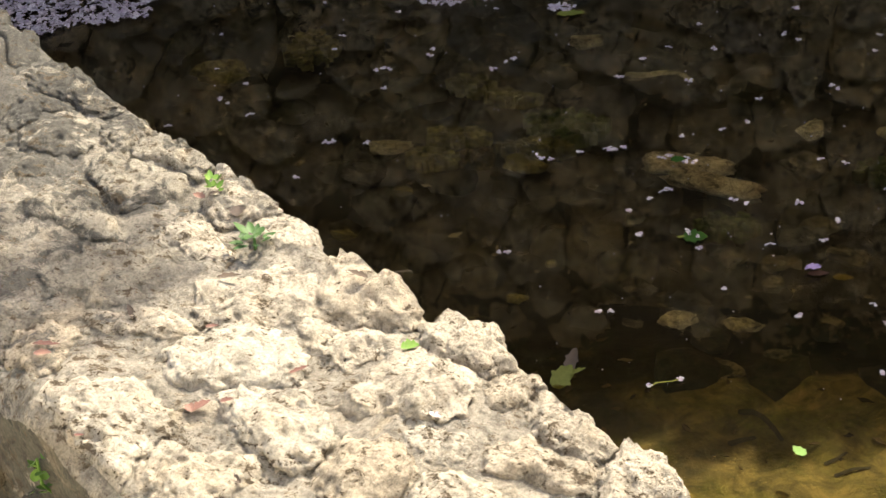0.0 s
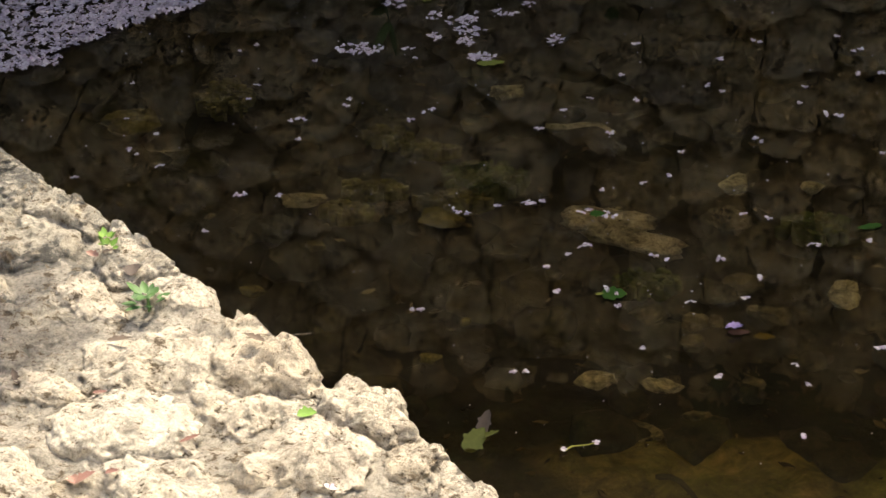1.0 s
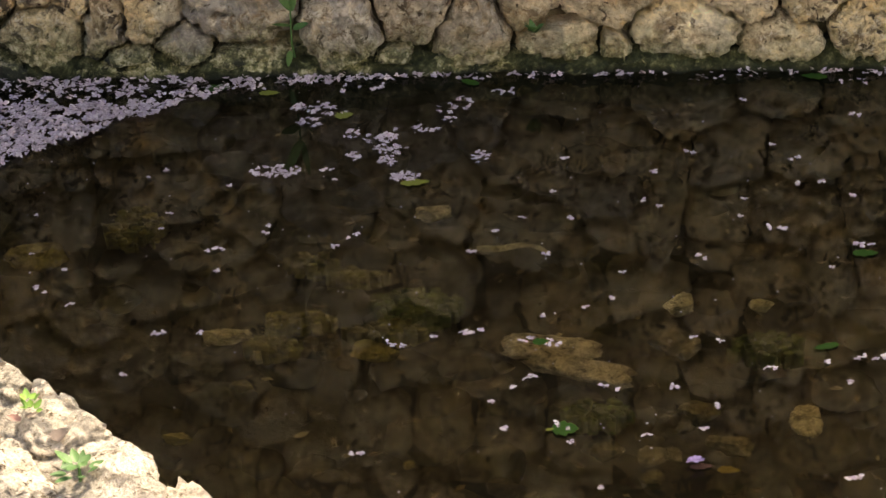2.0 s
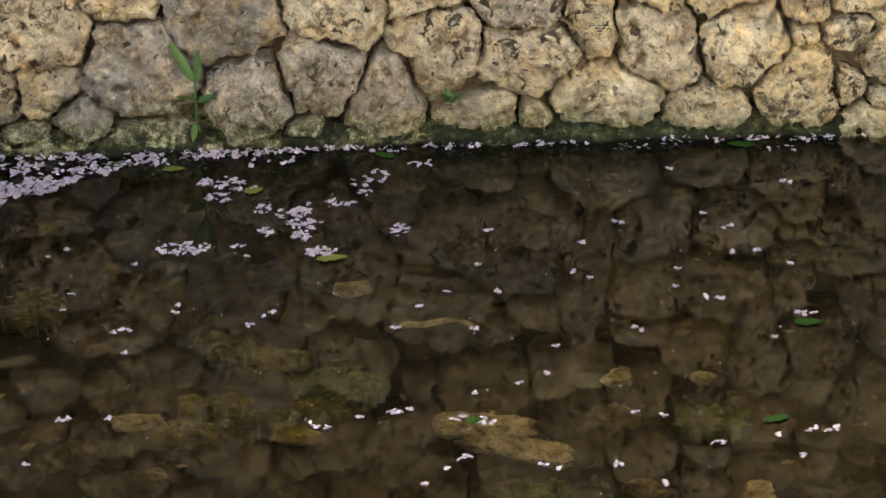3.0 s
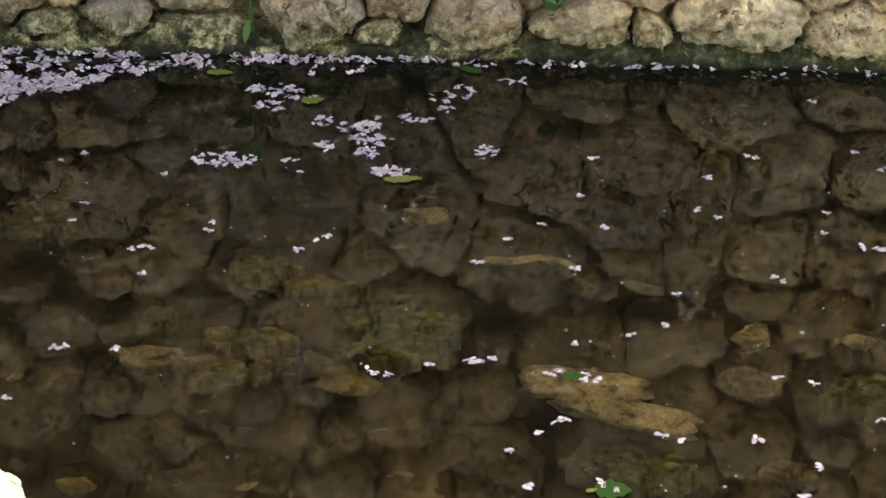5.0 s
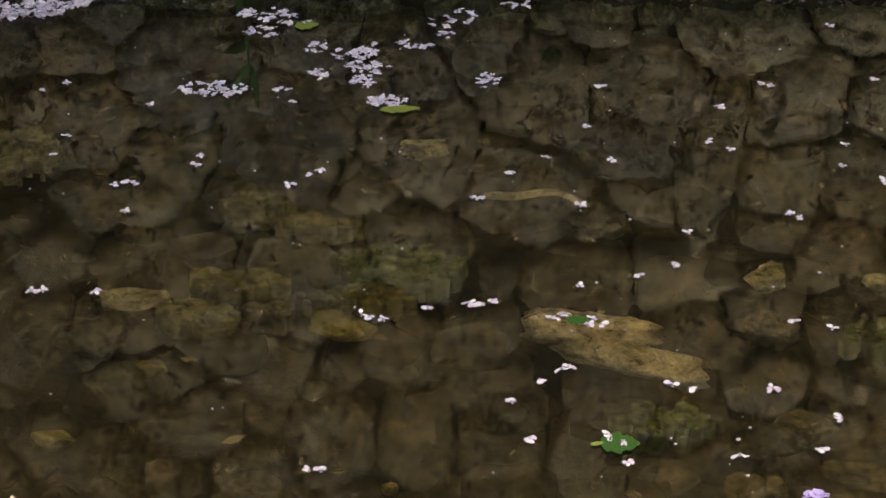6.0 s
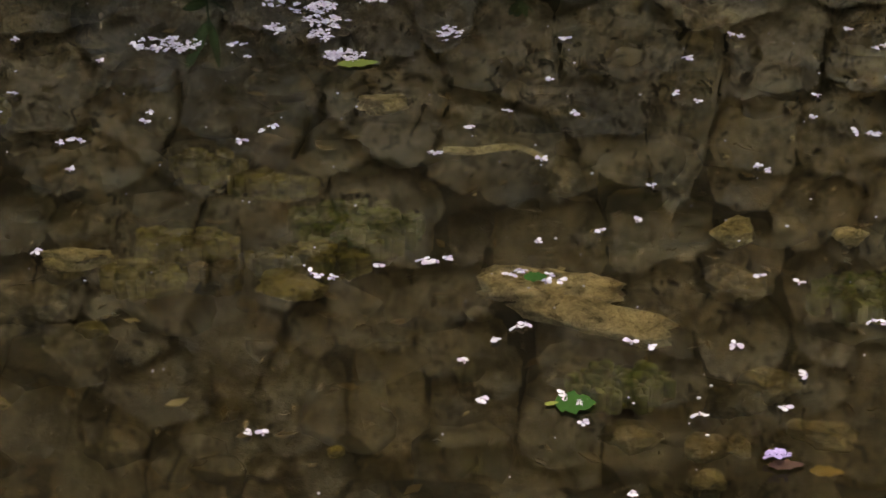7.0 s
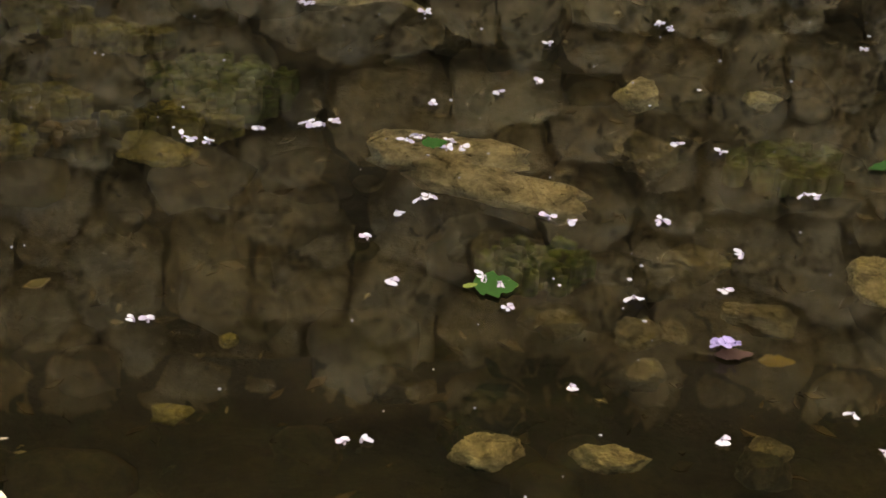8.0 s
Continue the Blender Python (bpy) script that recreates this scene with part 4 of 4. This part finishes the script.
for x, y, long, wide, turn, mat, label in (
    (0.378, -1.735, 0.056, 0.048, 2, LEAF_WET, "broad green leaf floating on dark water"), (0.366, -1.740, 0.020, 0.009, 20, LEAF_YELLOW, "small yellow leaf scrap floating on water"), (0.416, -1.728, 0.020, 0.008, 330, LEAF_YELLOW, "small yellow leaf scrap floating on water"), (0.648, -1.864, 0.046, 0.020, 4, LEAF_RED, "red-brown leaf floating under lilac petals"), (0.334, -1.411, 0.035, 0.026, 10, LEAF_WET, "small green leaf floating among blossoms"),
    (-0.209, -0.295, 0.05, 0.04, 20, LEAF_YELLOW, "yellow leaf floating among lilac blossoms"), (-0.008, -0.676, 0.075, 0.032, 8, LEAF_YELLOW, "yellow-green leaf floating beside blossoms"),
    (-0.588, -0.111, 0.075, 0.04, 5, LEAF_WET, "green leaf floating near the stone wall"), (-0.433, -0.144, 0.06, 0.03, 0, LEAF_YELLOW, "yellow-green leaf floating near the stone wall"),
    (-0.312, -0.058, 0.06, 0.03, 10, LEAF_WET, "green leaf floating against the stone wall"), (1.101, -0.085, 0.07, 0.035, 170, LEAF_WET, "green leaf floating near the stone wall"),
    (0.164, -0.105, 0.06, 0.03, 150, LEAF_WET, "green leaf floating near the stone wall"), (0.644, -2.474, 0.035, 0.022, 130, LEAF_BRIGHT, "small green leaf floating in shallow water"),
    (1.057, -1.035, 0.06, 0.03, 0, LEAF_WET, "green leaf floating on dark water"), (0.984, -1.42, 0.06, 0.022, 200, LEAF_WET, "green leaf floating on dark water")):
    fallen_leaf(x, y, 0.003, long, wide, turn, mat, label, (0, 0), 0.01, 0.03)
fallen_leaf(0.150, -2.292, -0.004, 0.062, 0.040, 55, LEAF_OLIVE, "yellow-green leaf half sunk at the low wall", (24, -20), 0.1, 0.3)
fallen_leaf(0.176, -2.252, 0.010, 0.050, 0.026, 62, LEAF_DARK, "curled brown leaf tip above the water", (10, -42), 0.2, 0.5)
fallen_leaf(0.176, -2.262, 0.008, 0.040, 0.020, 5, LEAF_OLIVE, "sodden olive leaf folded on the water", (-10, -12), 0.2, 0.4)

fallen_leaf(0.702, -1.856, -0.018, 0.044, 0.022, 355, LEAF_MUSTARD, "mottled yellow leaf sunk beside lilac petals", (6, -3), 0.02, 0.2)

twig = tagged(part("twig", stem_mesh([(-0.076, -2.78, bank_z(-0.076, -2.79) + 0.003), (-0.045, -2.764, 0.588), (-0.020, -2.756, 0.586)], 0.0012), TWIG, None), "thin dark twig sticking out from the low wall", "twig")
sprig = tagged(new("flower_sprig"), "broken flower sprig floating in shallow water", "sprig")
sprig.location = (0.354, -2.271, 0.003)
part("stem", stem_mesh([(-0.012, -0.012, 0), (0, 0, 0.002), (0.03, 0.004, 0.004), (0.045, 0.012, 0.004)], 0.002), LEAF_YELLOW, sprig)
for sx, sy in ((-0.015, -0.012), (0.046, 0.013)):
    bud = mesh_object("bud", *blossom_shape(rng, 5, 0.008), PETAL, sprig)
    bud.location = (sx, sy, 0.004)


# ---- stones and wood under water ----
def boulder(name, x, y, w, d, h, z, turn, mat, seed, label, rough=0.20):
    bm = bmesh.new()
    bmesh.ops.create_icosphere(bm, subdivisions=5, radius=1.0)
    o = Vector((seed * 2.3, seed * 5.1, seed))
    rnd = random.Random(int(seed * 1000))
    cuts = [(Vector((rnd.gauss(0, 1), rnd.gauss(0, 1), rnd.gauss(0, 0.8))).normalized(), rnd.uniform(0.62, 0.95)) for _ in range(13)] + [(Vector((0.1, 0.05, 1)).normalized(), 0.72)]
    for v in bm.verts:
        p = v.co.copy()
        reach = min([1.05] + [k / max(p.dot(n), 0.05) for n, k in cuts])
        p *= reach
        p *= 1 + rough * noise.fractal(p * 1.6 + o, 1, 2, 4) + 0.12 * (0.7 - noise.turbulence(p * 4 + o, 5, True)) + 0.05 * noise.fractal(p * 14 + o, 0.8, 2, 3)
        v.co = Vector((p.x * w / 2.1, p.y * d / 2.1, p.z * h / 2))
    for fc in bm.faces:
        fc.smooth = True
    ob = part(name, bm, mat, None)
    ob.matrix_world = pose(x, y, z, 0, 0, turn)
    return tagged(ob, label, "stone", "stones on the pond bed") if label else ob


def sunk(places, mat, label):
    for i, (x, y, w, d, *top) in enumerate(places):
        hi = top[0] if top else -0.075
        boulder("submerged_stone", x, y - 0.03, w, d, 0.6 * min(w, d) + 0.02, hi - 0.3 * min(w, d) - 0.01, rng.uniform(-12, 12), mat, rng.random() * 40, label)


sunk([(0.661, -1.153, 0.085, 0.085, -0.05), (0.841, -1.162, 0.06, 0.05, -0.06), (0.893, -1.611, 0.075, 0.12, -0.04), (0.08, -0.70, 0.10, 0.07), (-0.355, -1.275, 0.13, 0.055, -0.06), (0.382, -1.951, 0.080, 0.055, -0.065), (0.518, -1.960, 0.085, 0.050, -0.065)],
     SUNK_TAN, "tan limestone lump lying on the pond bed")
sunk([(0.487, -1.717, 0.06, 0.05, -0.06), (0.582, -1.729, 0.065, 0.06, -0.06), (0.622, -1.728, 0.04, 0.045, -0.06), (0.578, -1.803, 0.055, 0.04, -0.06), (0.676, -1.566, 0.10, 0.07, -0.07), (0.737, -1.680, 0.10, 0.06, -0.07), (0.649, -1.282, 0.10, 0.10, -0.07)],
     SUNK_BROWN, "silted brown stone lying on the pond bed")
sunk([(-0.019, -1.336, 0.115, 0.075, -0.06), (-0.243, -1.232, 0.045, 0.035, -0.06), (-0.854, -0.909, 0.17, 0.12, -0.05), (-0.288, -1.477, 0.065, 0.035, -0.06), (-0.396, -1.662, 0.06, 0.035), (0.034, -1.901, 0.06, 0.025, -0.06), (0.093, -1.766, 0.025, 0.02, -0.06)],
     SUNK_YELLOW, "yellow-brown stone coated with algae on the pond bed")
tagged(part("sunken_bark", stem_mesh([(0.205, -0.955, -0.05), (0.245, -0.960, -0.046), (0.285, -0.946, -0.044), (0.315, -0.942, -0.045), (0.340, -0.955, -0.048), (0.362, -0.972, -0.055)], 0.014), SUNK_TAN, None), "curved strip of pale bark lying under water", "bark")
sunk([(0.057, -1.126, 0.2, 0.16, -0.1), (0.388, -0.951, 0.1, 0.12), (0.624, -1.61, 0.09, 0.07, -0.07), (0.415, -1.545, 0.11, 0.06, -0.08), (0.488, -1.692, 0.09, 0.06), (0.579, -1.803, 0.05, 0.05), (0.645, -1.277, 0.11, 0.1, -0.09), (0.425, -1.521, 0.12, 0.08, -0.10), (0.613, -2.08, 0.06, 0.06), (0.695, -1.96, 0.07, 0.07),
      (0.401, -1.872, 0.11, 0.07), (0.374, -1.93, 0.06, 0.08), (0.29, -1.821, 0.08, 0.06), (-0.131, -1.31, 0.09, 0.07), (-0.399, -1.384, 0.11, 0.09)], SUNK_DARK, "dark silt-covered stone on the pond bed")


def algae_patch(x, y, w, d, n, mat, label):
    """A loose mat of algae: many small ragged lumps lying over one another."""
    lumps = []
    for k in range(int(1.8 * n)):
        a, r = rng.random() * 6.283, rng.random() ** 0.62 / 1.9
        px, py, size = x + w * r * math.cos(a), y - 0.03 + d * r * math.sin(a), rng.uniform(0.003, 0.012)
        th = np.linspace(0, 2 * np.pi, 9, endpoint=False)
        rad = np.array([size * rng.uniform(0.45, 1.25) for _ in th])
        top = rng.uniform(-0.10, -0.060) + 0.02 * noise.noise(Vector((px * 30, py * 30, 1.0)))
        lumps.append(stone_mesh("lump", th, rad, lambda u, v, h: (px + u * 1.5, py + v, top + h), size * 0.7, 0.05, 0.5, k + 900.0 + x * 50, 3))
    tagged(mesh_object("algae_patch", *joined(lumps), mat), label, "algae", "patches of algae", "stuff")


ALGAE_LABEL = "ragged yellow-green algae growing over the pond bed"
algae_patch(-0.192, -1.218, 0.15, 0.045, 70, ALGAE_OLIVE, ALGAE_LABEL)
algae_patch(-0.235, -1.322, 0.12, 0.065, 60, ALGAE_OLIVE, ALGAE_LABEL)
algae_patch(-0.129, -1.314, 0.075, 0.035, 36, ALGAE_RUST, "rusty brown algae on the pond bed")
algae_patch(0.00, -1.255, 0.17, 0.05, 50, ALGAE_OLIVE, ALGAE_LABEL)
algae_patch(0.07, -1.15, 0.19, 0.13, 130, ALGAE_GREEN, "soft green algae growing over the pond bed")
algae_patch(-0.195, -0.955, 0.11, 0.05, 46, ALGAE_OLIVE, ALGAE_LABEL)
algae_patch(-0.085, -1.02, 0.13, 0.035, 40, ALGAE_OLIVE, ALGAE_LABEL)
algae_patch(-0.65, -0.78, 0.13, 0.16, 80, ALGAE_OLIVE, ALGAE_LABEL)
algae_patch(0.47, -1.58, 0.13, 0.06, 60, ALGAE_GREEN, "soft green algae growing beside the log")
algae_patch(0.84, -1.33, 0.14, 0.10, 60, ALGAE_GREEN, "soft green algae growing over the pond bed")

litter = []
for k in range(1300):
    x, y = rng.uniform(-1.3, 1.3), rng.uniform(-2.5, -0.1)
    if bank_sd(x, y)[1] < 0.06:
        continue
    size, a = 0.004 + 0.014 * rng.random() ** 2, rng.random() * 6.283
    z0 = max(ground_height(x, y), -0.14) + 0.012
    pts = [(x + size * r * math.cos(a + q), y + size * r * math.sin(a + q), z0 + rng.uniform(-0.004, 0.006)) for q, r in ((0, 1.0), (0.9, 0.45), (2.2, 0.5), (3.1, 1.1), (4.1, 0.5), (5.3, 0.4))]
    litter.append((pts + [(p[0], p[1], p[2] - 0.003) for p in pts], [(0, 1, 2, 3, 4, 5)] + [(i, 6 + i, 6 + (i + 1) % 6, (i + 1) % 6) for i in range(6)]))
tagged(mesh_object("leaf_litter", *joined(litter), LITTER, smooth=False), "rotting brown leaf litter on the pond bed", "leaf litter", kind="stuff")

sunk([(0.484, -2.11, 0.09, 0.07, -0.085), (0.571, -2.208, 0.05, 0.05, -0.085), (0.7, -1.935, 0.05, 0.05, -0.07), (0.592, -2.06, 0.055, 0.03, -0.065)], SUNK_BROWN, "tan limestone lump lying on the pond bed")
for line, rad in (([(0.522, -2.295), (0.541, -2.294), (0.565, -2.304), (0.583, -2.322), (0.601, -2.348)], 0.009), ([(0.504, -2.369), (0.527, -2.36), (0.547, -2.355)], 0.008), ([(0.685, -2.428), (0.707, -2.414), (0.724, -2.394)], 0.005), ([(0.704, -2.463), (0.736, -2.445), (0.766, -2.439)], 0.005)):
    tagged(part("sunken_stick", stem_mesh([(x, y, ground_height(x, y) + rad * 0.8) for x, y in line], rad), SUNK_DARK, None), "dark waterlogged stick lying on the shallow bed", "stick", "sunken sticks")

rub = []
for k in range(260):
    x, y = rng.uniform(-1.4, 1.4), rng.uniform(-2.2, -0.08)
    s, d = bank_sd(x, y)
    if d < 0.1:
        continue
    w = rng.uniform(0.04, 0.17)
    a = np.linspace(0, 2 * np.pi, 12, endpoint=False)
    rad = np.array([w / 2 * rng.uniform(0.75, 1.1) for _ in a])
    z0 = ground_height(x, y)
    rub.append(stone_mesh("stone", a, rad, lambda u, v, h: (x + u, y + v, z0 - 0.01 + h), w * rng.uniform(0.25, 0.45), 0.03, 0.2, k + 700.0, 4))
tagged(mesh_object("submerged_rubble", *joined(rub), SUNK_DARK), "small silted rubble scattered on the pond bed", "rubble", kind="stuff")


def log_part(name, a, b, r0, r1, parent, seed, squash=0.75):
    a, b = Vector(a), Vector(b)
    ax = (b - a).normalized()
    side = ax.cross(Vector((0, 0, 1))).normalized()
    up = side.cross(ax)
    bm = bmesh.new()
    rings = []
    n, m = 22, 20
    for i in range(n + 1):
        t = i / n
        end = min(1.0, 0.50 + 7 * min(t, 1 - t)) ** 0.6
        ring = []
        for j in range(m):
            th = j * 2 * math.pi / m
            rr = (r0 + (r1 - r0) * t) * end * (1 + 0.22 * noise.fractal(Vector((t * 7 + seed, math.cos(th) * 1.5, math.sin(th) * 1.5)), 1, 2, 3) + 0.05 * math.sin(th * 7 + seed))
            jag = 0.012 * math.sin(th * 3 + seed) * (1 if i in (0, n) else 0)
            ring.append(bm.verts.new(a + ax * ((b - a).length * t + jag) + side * rr * math.cos(th) + up * rr * math.sin(th) * squash))
        rings.append(ring)
    for p, q in zip(rings, rings[1:]):
        for j in range(m):
            bm.faces.new((p[j], p[(j + 1) % m], q[(j + 1) % m], q[j]))
    bm.faces.new(rings[0][::-1]), bm.faces.new(rings[-1])
    for fc in bm.faces:
        fc.smooth = True
    return part(name, bm, LOG_WOOD, parent)


log = tagged(new("sunken_log"), "broken tan log lying on the pond bed", "log")
log.location = (0.376, -1.416, -0.2)
log_part("trunk", (-0.100, 0.058, 0.130), (0.098, 0.036, 0.128), 0.047, 0.033, log, 1.0)
log_part("splinter", (-0.050, 0.012, 0.124), (0.165, -0.078, 0.128), 0.036, 0.041, log, 5.0)


# ---- unseen tree added on the far side; its bough over the water dapples the bank ----
def tube(points, radii, n=9):
    bm = bmesh.new()
    rings = []
    for k, p in enumerate(points):
        a, c = Vector(points[max(k - 1, 0)]), Vector(points[min(k + 1, len(points) - 1)])
        ax = (c - a).normalized()
        side = ax.cross(Vector((0.3, 0.9, 0.2))).normalized()
        up = side.cross(ax)
        rings.append([bm.verts.new(Vector(p) + (side * math.cos(6.2832 * j / n) + up * math.sin(6.2832 * j / n)) * radii[k] * (1 + 0.08 * math.sin(j * 2.7 + k))) for j in range(n)])
    for p, q in zip(rings, rings[1:]):
        for j in range(n):
            bm.faces.new((p[j], p[(j + 1) % n], q[(j + 1) % n], q[j]))
    bm.faces.new(rings[0][::-1]), bm.faces.new(rings[-1])
    return bm


tree = tagged(new("tree"), "unseen blossoming lilac tree leaning over the pond wall", "tree")
tree.location = (-1.5, 1.5, WALL_H - 0.14)
RISE = 1.55
trunk = part("trunk", tube([(0, 0, 0), (0.03, -0.1, 1.0), (0.12, -0.3, 1.1 + RISE), (0.2, -0.4, 2.0 + RISE), (0.1, -0.4, 3.0 + RISE)], [0.18, 0.15, 0.12, 0.09, 0.05]), TWIG, tree)
bough = [(0.12, -0.3, 1.1 + RISE), (0.5, -0.9, 1.25 + RISE), (1.0, -1.5, 1.15 + RISE), (1.5, -1.85, 1.05 + RISE), (1.95, -1.95, 0.95 + RISE)]
part("limb", tube(bough, [0.07, 0.05, 0.035, 0.022, 0.01]), TWIG, tree)
part("limb", tube([(0.2, -0.4, 2.0 + RISE), (-0.4, -0.2, 2.7 + RISE), (-0.9, 0.2, 3.3 + RISE)], [0.06, 0.04, 0.02]), TWIG, tree)
part("limb", tube([(0.2, -0.4, 1.9 + RISE), (0.5, 0.3, 2.6 + RISE), (0.7, 1.0, 3.2 + RISE)], [0.06, 0.04, 0.02]), TWIG, tree)
rnd = random.Random(77)
cv, cf = [], []
# the first clumps are placed to throw dapple shade on the low wall
clumps = [(1.98, -1.90, 1.0, 0.17, 120), (1.48, -1.82, 1.1, 0.30, 330), (1.0, -1.5, 1.2, 0.3, 60), (1.3, -1.95, 1.05, 0.30, 80), (-0.9, 0.2, 3.4, 0.8, 260), (0.7, 1.0, 3.4, 0.8, 260), (0.1, -0.2, 3.6, 0.8, 300), (-0.3, 0.6, 3.0, 0.7, 200)]
for x, y, z, r, n in clumps:
    for _ in range(n):
        d = Vector((rnd.gauss(0, 1), rnd.gauss(0, 1), rnd.gauss(0, 0.7))) * r * 0.5
        m = Matrix.Translation(Vector((x, y, z + RISE)) + d) @ Euler((rnd.uniform(-0.8, 0.8), rnd.uniform(-0.8, 0.8), rnd.uniform(0, 6.3))).to_matrix().to_4x4()
        o = len(cv)
        for u, w in ((0, 0), (0.05, 0.03), (0.11, 0), (0.05, -0.03)):
            cv.append(m @ Vector((u, w, 0.2 * abs(w))))
        cf += [(o, o + 1, o + 2), (o, o + 2, o + 3)]
mesh_object("crown", cv, cf, LEAF, tree)


# ---- the hedge on top of the far wall, seen only as a dark mirror image ----
hedge = tagged(new("hedge"), "dense dark green hedge along the top of the stone wall", "hedge")
hedge.location = (0, 0.40, WALL_H - 0.12)
bm = bmesh.new()
rows = []
for x in np.arange(-8.0, 8.01, 0.2):
    row = []
    for k in range(13):
        a = math.pi * k / 12
        p = Vector((x, a, 2.0))
        swell = 1 + 0.16 * noise.fractal(p * 2.3, 1, 2, 3)
        row.append(bm.verts.new((x, -0.42 * math.cos(a) * swell, max(0.0, 2.05 * math.sin(a) ** 0.45 * swell if 0 < k < 12 else 0.0))))
    rows.append(row)
for a, b in zip(rows, rows[1:]):
    for k in range(12):
        bm.faces.new((a[k], a[k + 1], b[k + 1], b[k]))
part("twig_core", bm, TWIG, hedge)
hv, hf = [], []
for _ in range(9000):
    x, a = rnd.uniform(-3.2, 3.6), rnd.uniform(0.02, 0.62 * math.pi)
    m = Matrix.Translation(Vector((x, -0.42 * math.cos(a) - rnd.uniform(-0.02, 0.07), 2.05 * math.sin(a) ** 0.45 + rnd.uniform(-0.05, 0.06)))) @ Euler((rnd.uniform(-1.2, 1.2), rnd.uniform(-1.0, 1.0), rnd.uniform(0, 6.3))).to_matrix().to_4x4()
    o = len(hv)
    for u, w in ((0, 0), (0.03, 0.018), (0.07, 0), (0.03, -0.018)):
        hv.append(m @ Vector((u, w, 0.25 * abs(w))))
    hf += [(o, o + 1, o + 2), (o, o + 2, o + 3)]
for _ in range(4200):
    x, drop = rnd.uniform(-2.6, 3.0), rnd.random() ** 1.6
    fall = 0.30 * (0.6 + 0.8 * noise.noise(Vector((x * 1.9, 0, 4))))
    m = Matrix.Translation(Vector((x, -0.47 - 0.16 * rnd.random() * (1 - 0.5 * drop), 0.30 - drop * fall))) @ Euler((rnd.uniform(-1.2, 1.2), rnd.uniform(-1.0, 1.0), rnd.uniform(0, 6.3))).to_matrix().to_4x4()
    o = len(hv)
    for u, w in ((0, 0), (0.03, 0.018), (0.07, 0), (0.03, -0.018)):
        hv.append(m @ Vector((u, w, 0.25 * abs(w))))
    hf += [(o, o + 1, o + 2), (o, o + 2, o + 3)]
tagged(mesh_object("foliage", hv, hf, LEAF_DARKGREEN, hedge), kind="stuff")


# ---- fossil coral ribs on one long stone of the far wall ----
wall_tree = BVHTree.FromPolygons([Vector(v) for v in joined(wall_stones)[0]], joined(wall_stones)[1])
ribs = []
for k in range(30):
    f = k / 29
    cx, cz = 0.652 + 0.055 * f + 0.006 * math.sin(f * 3.1), 0.51 - 0.245 * f
    a = radians(-32 + 44 * f + rng.uniform(-8, 8))
    half = rng.uniform(0.018, 0.030)
    pts = []
    for q in (-1, -0.5, 0, 0.5, 1):
        x, z = cx + q * half * math.cos(a), cz + q * half * math.sin(a)
        hit = wall_tree.ray_cast(Vector((x, -1, z)), Vector((0, 1, 0)))[0]
        y = hit.y if hit else -0.03
        w = 0.0028 * (1 - 0.6 * abs(q))
        nx, nz = -math.sin(a) * w, math.cos(a) * w
        pts += [(x + nx, y + 0.004, z + nz), (x, y - 0.0045 * (1 - 0.7 * abs(q)), z), (x - nx, y + 0.004, z - nz)]
    ribs.append((pts, [(3 * i + j, 3 * i + j + 1, 3 * i + j + 4, 3 * i + j + 3) for i in range(4) for j in range(2)]))
tagged(mesh_object("coral_ribs", *joined(ribs), CORAL, wall_far), kind="stuff")

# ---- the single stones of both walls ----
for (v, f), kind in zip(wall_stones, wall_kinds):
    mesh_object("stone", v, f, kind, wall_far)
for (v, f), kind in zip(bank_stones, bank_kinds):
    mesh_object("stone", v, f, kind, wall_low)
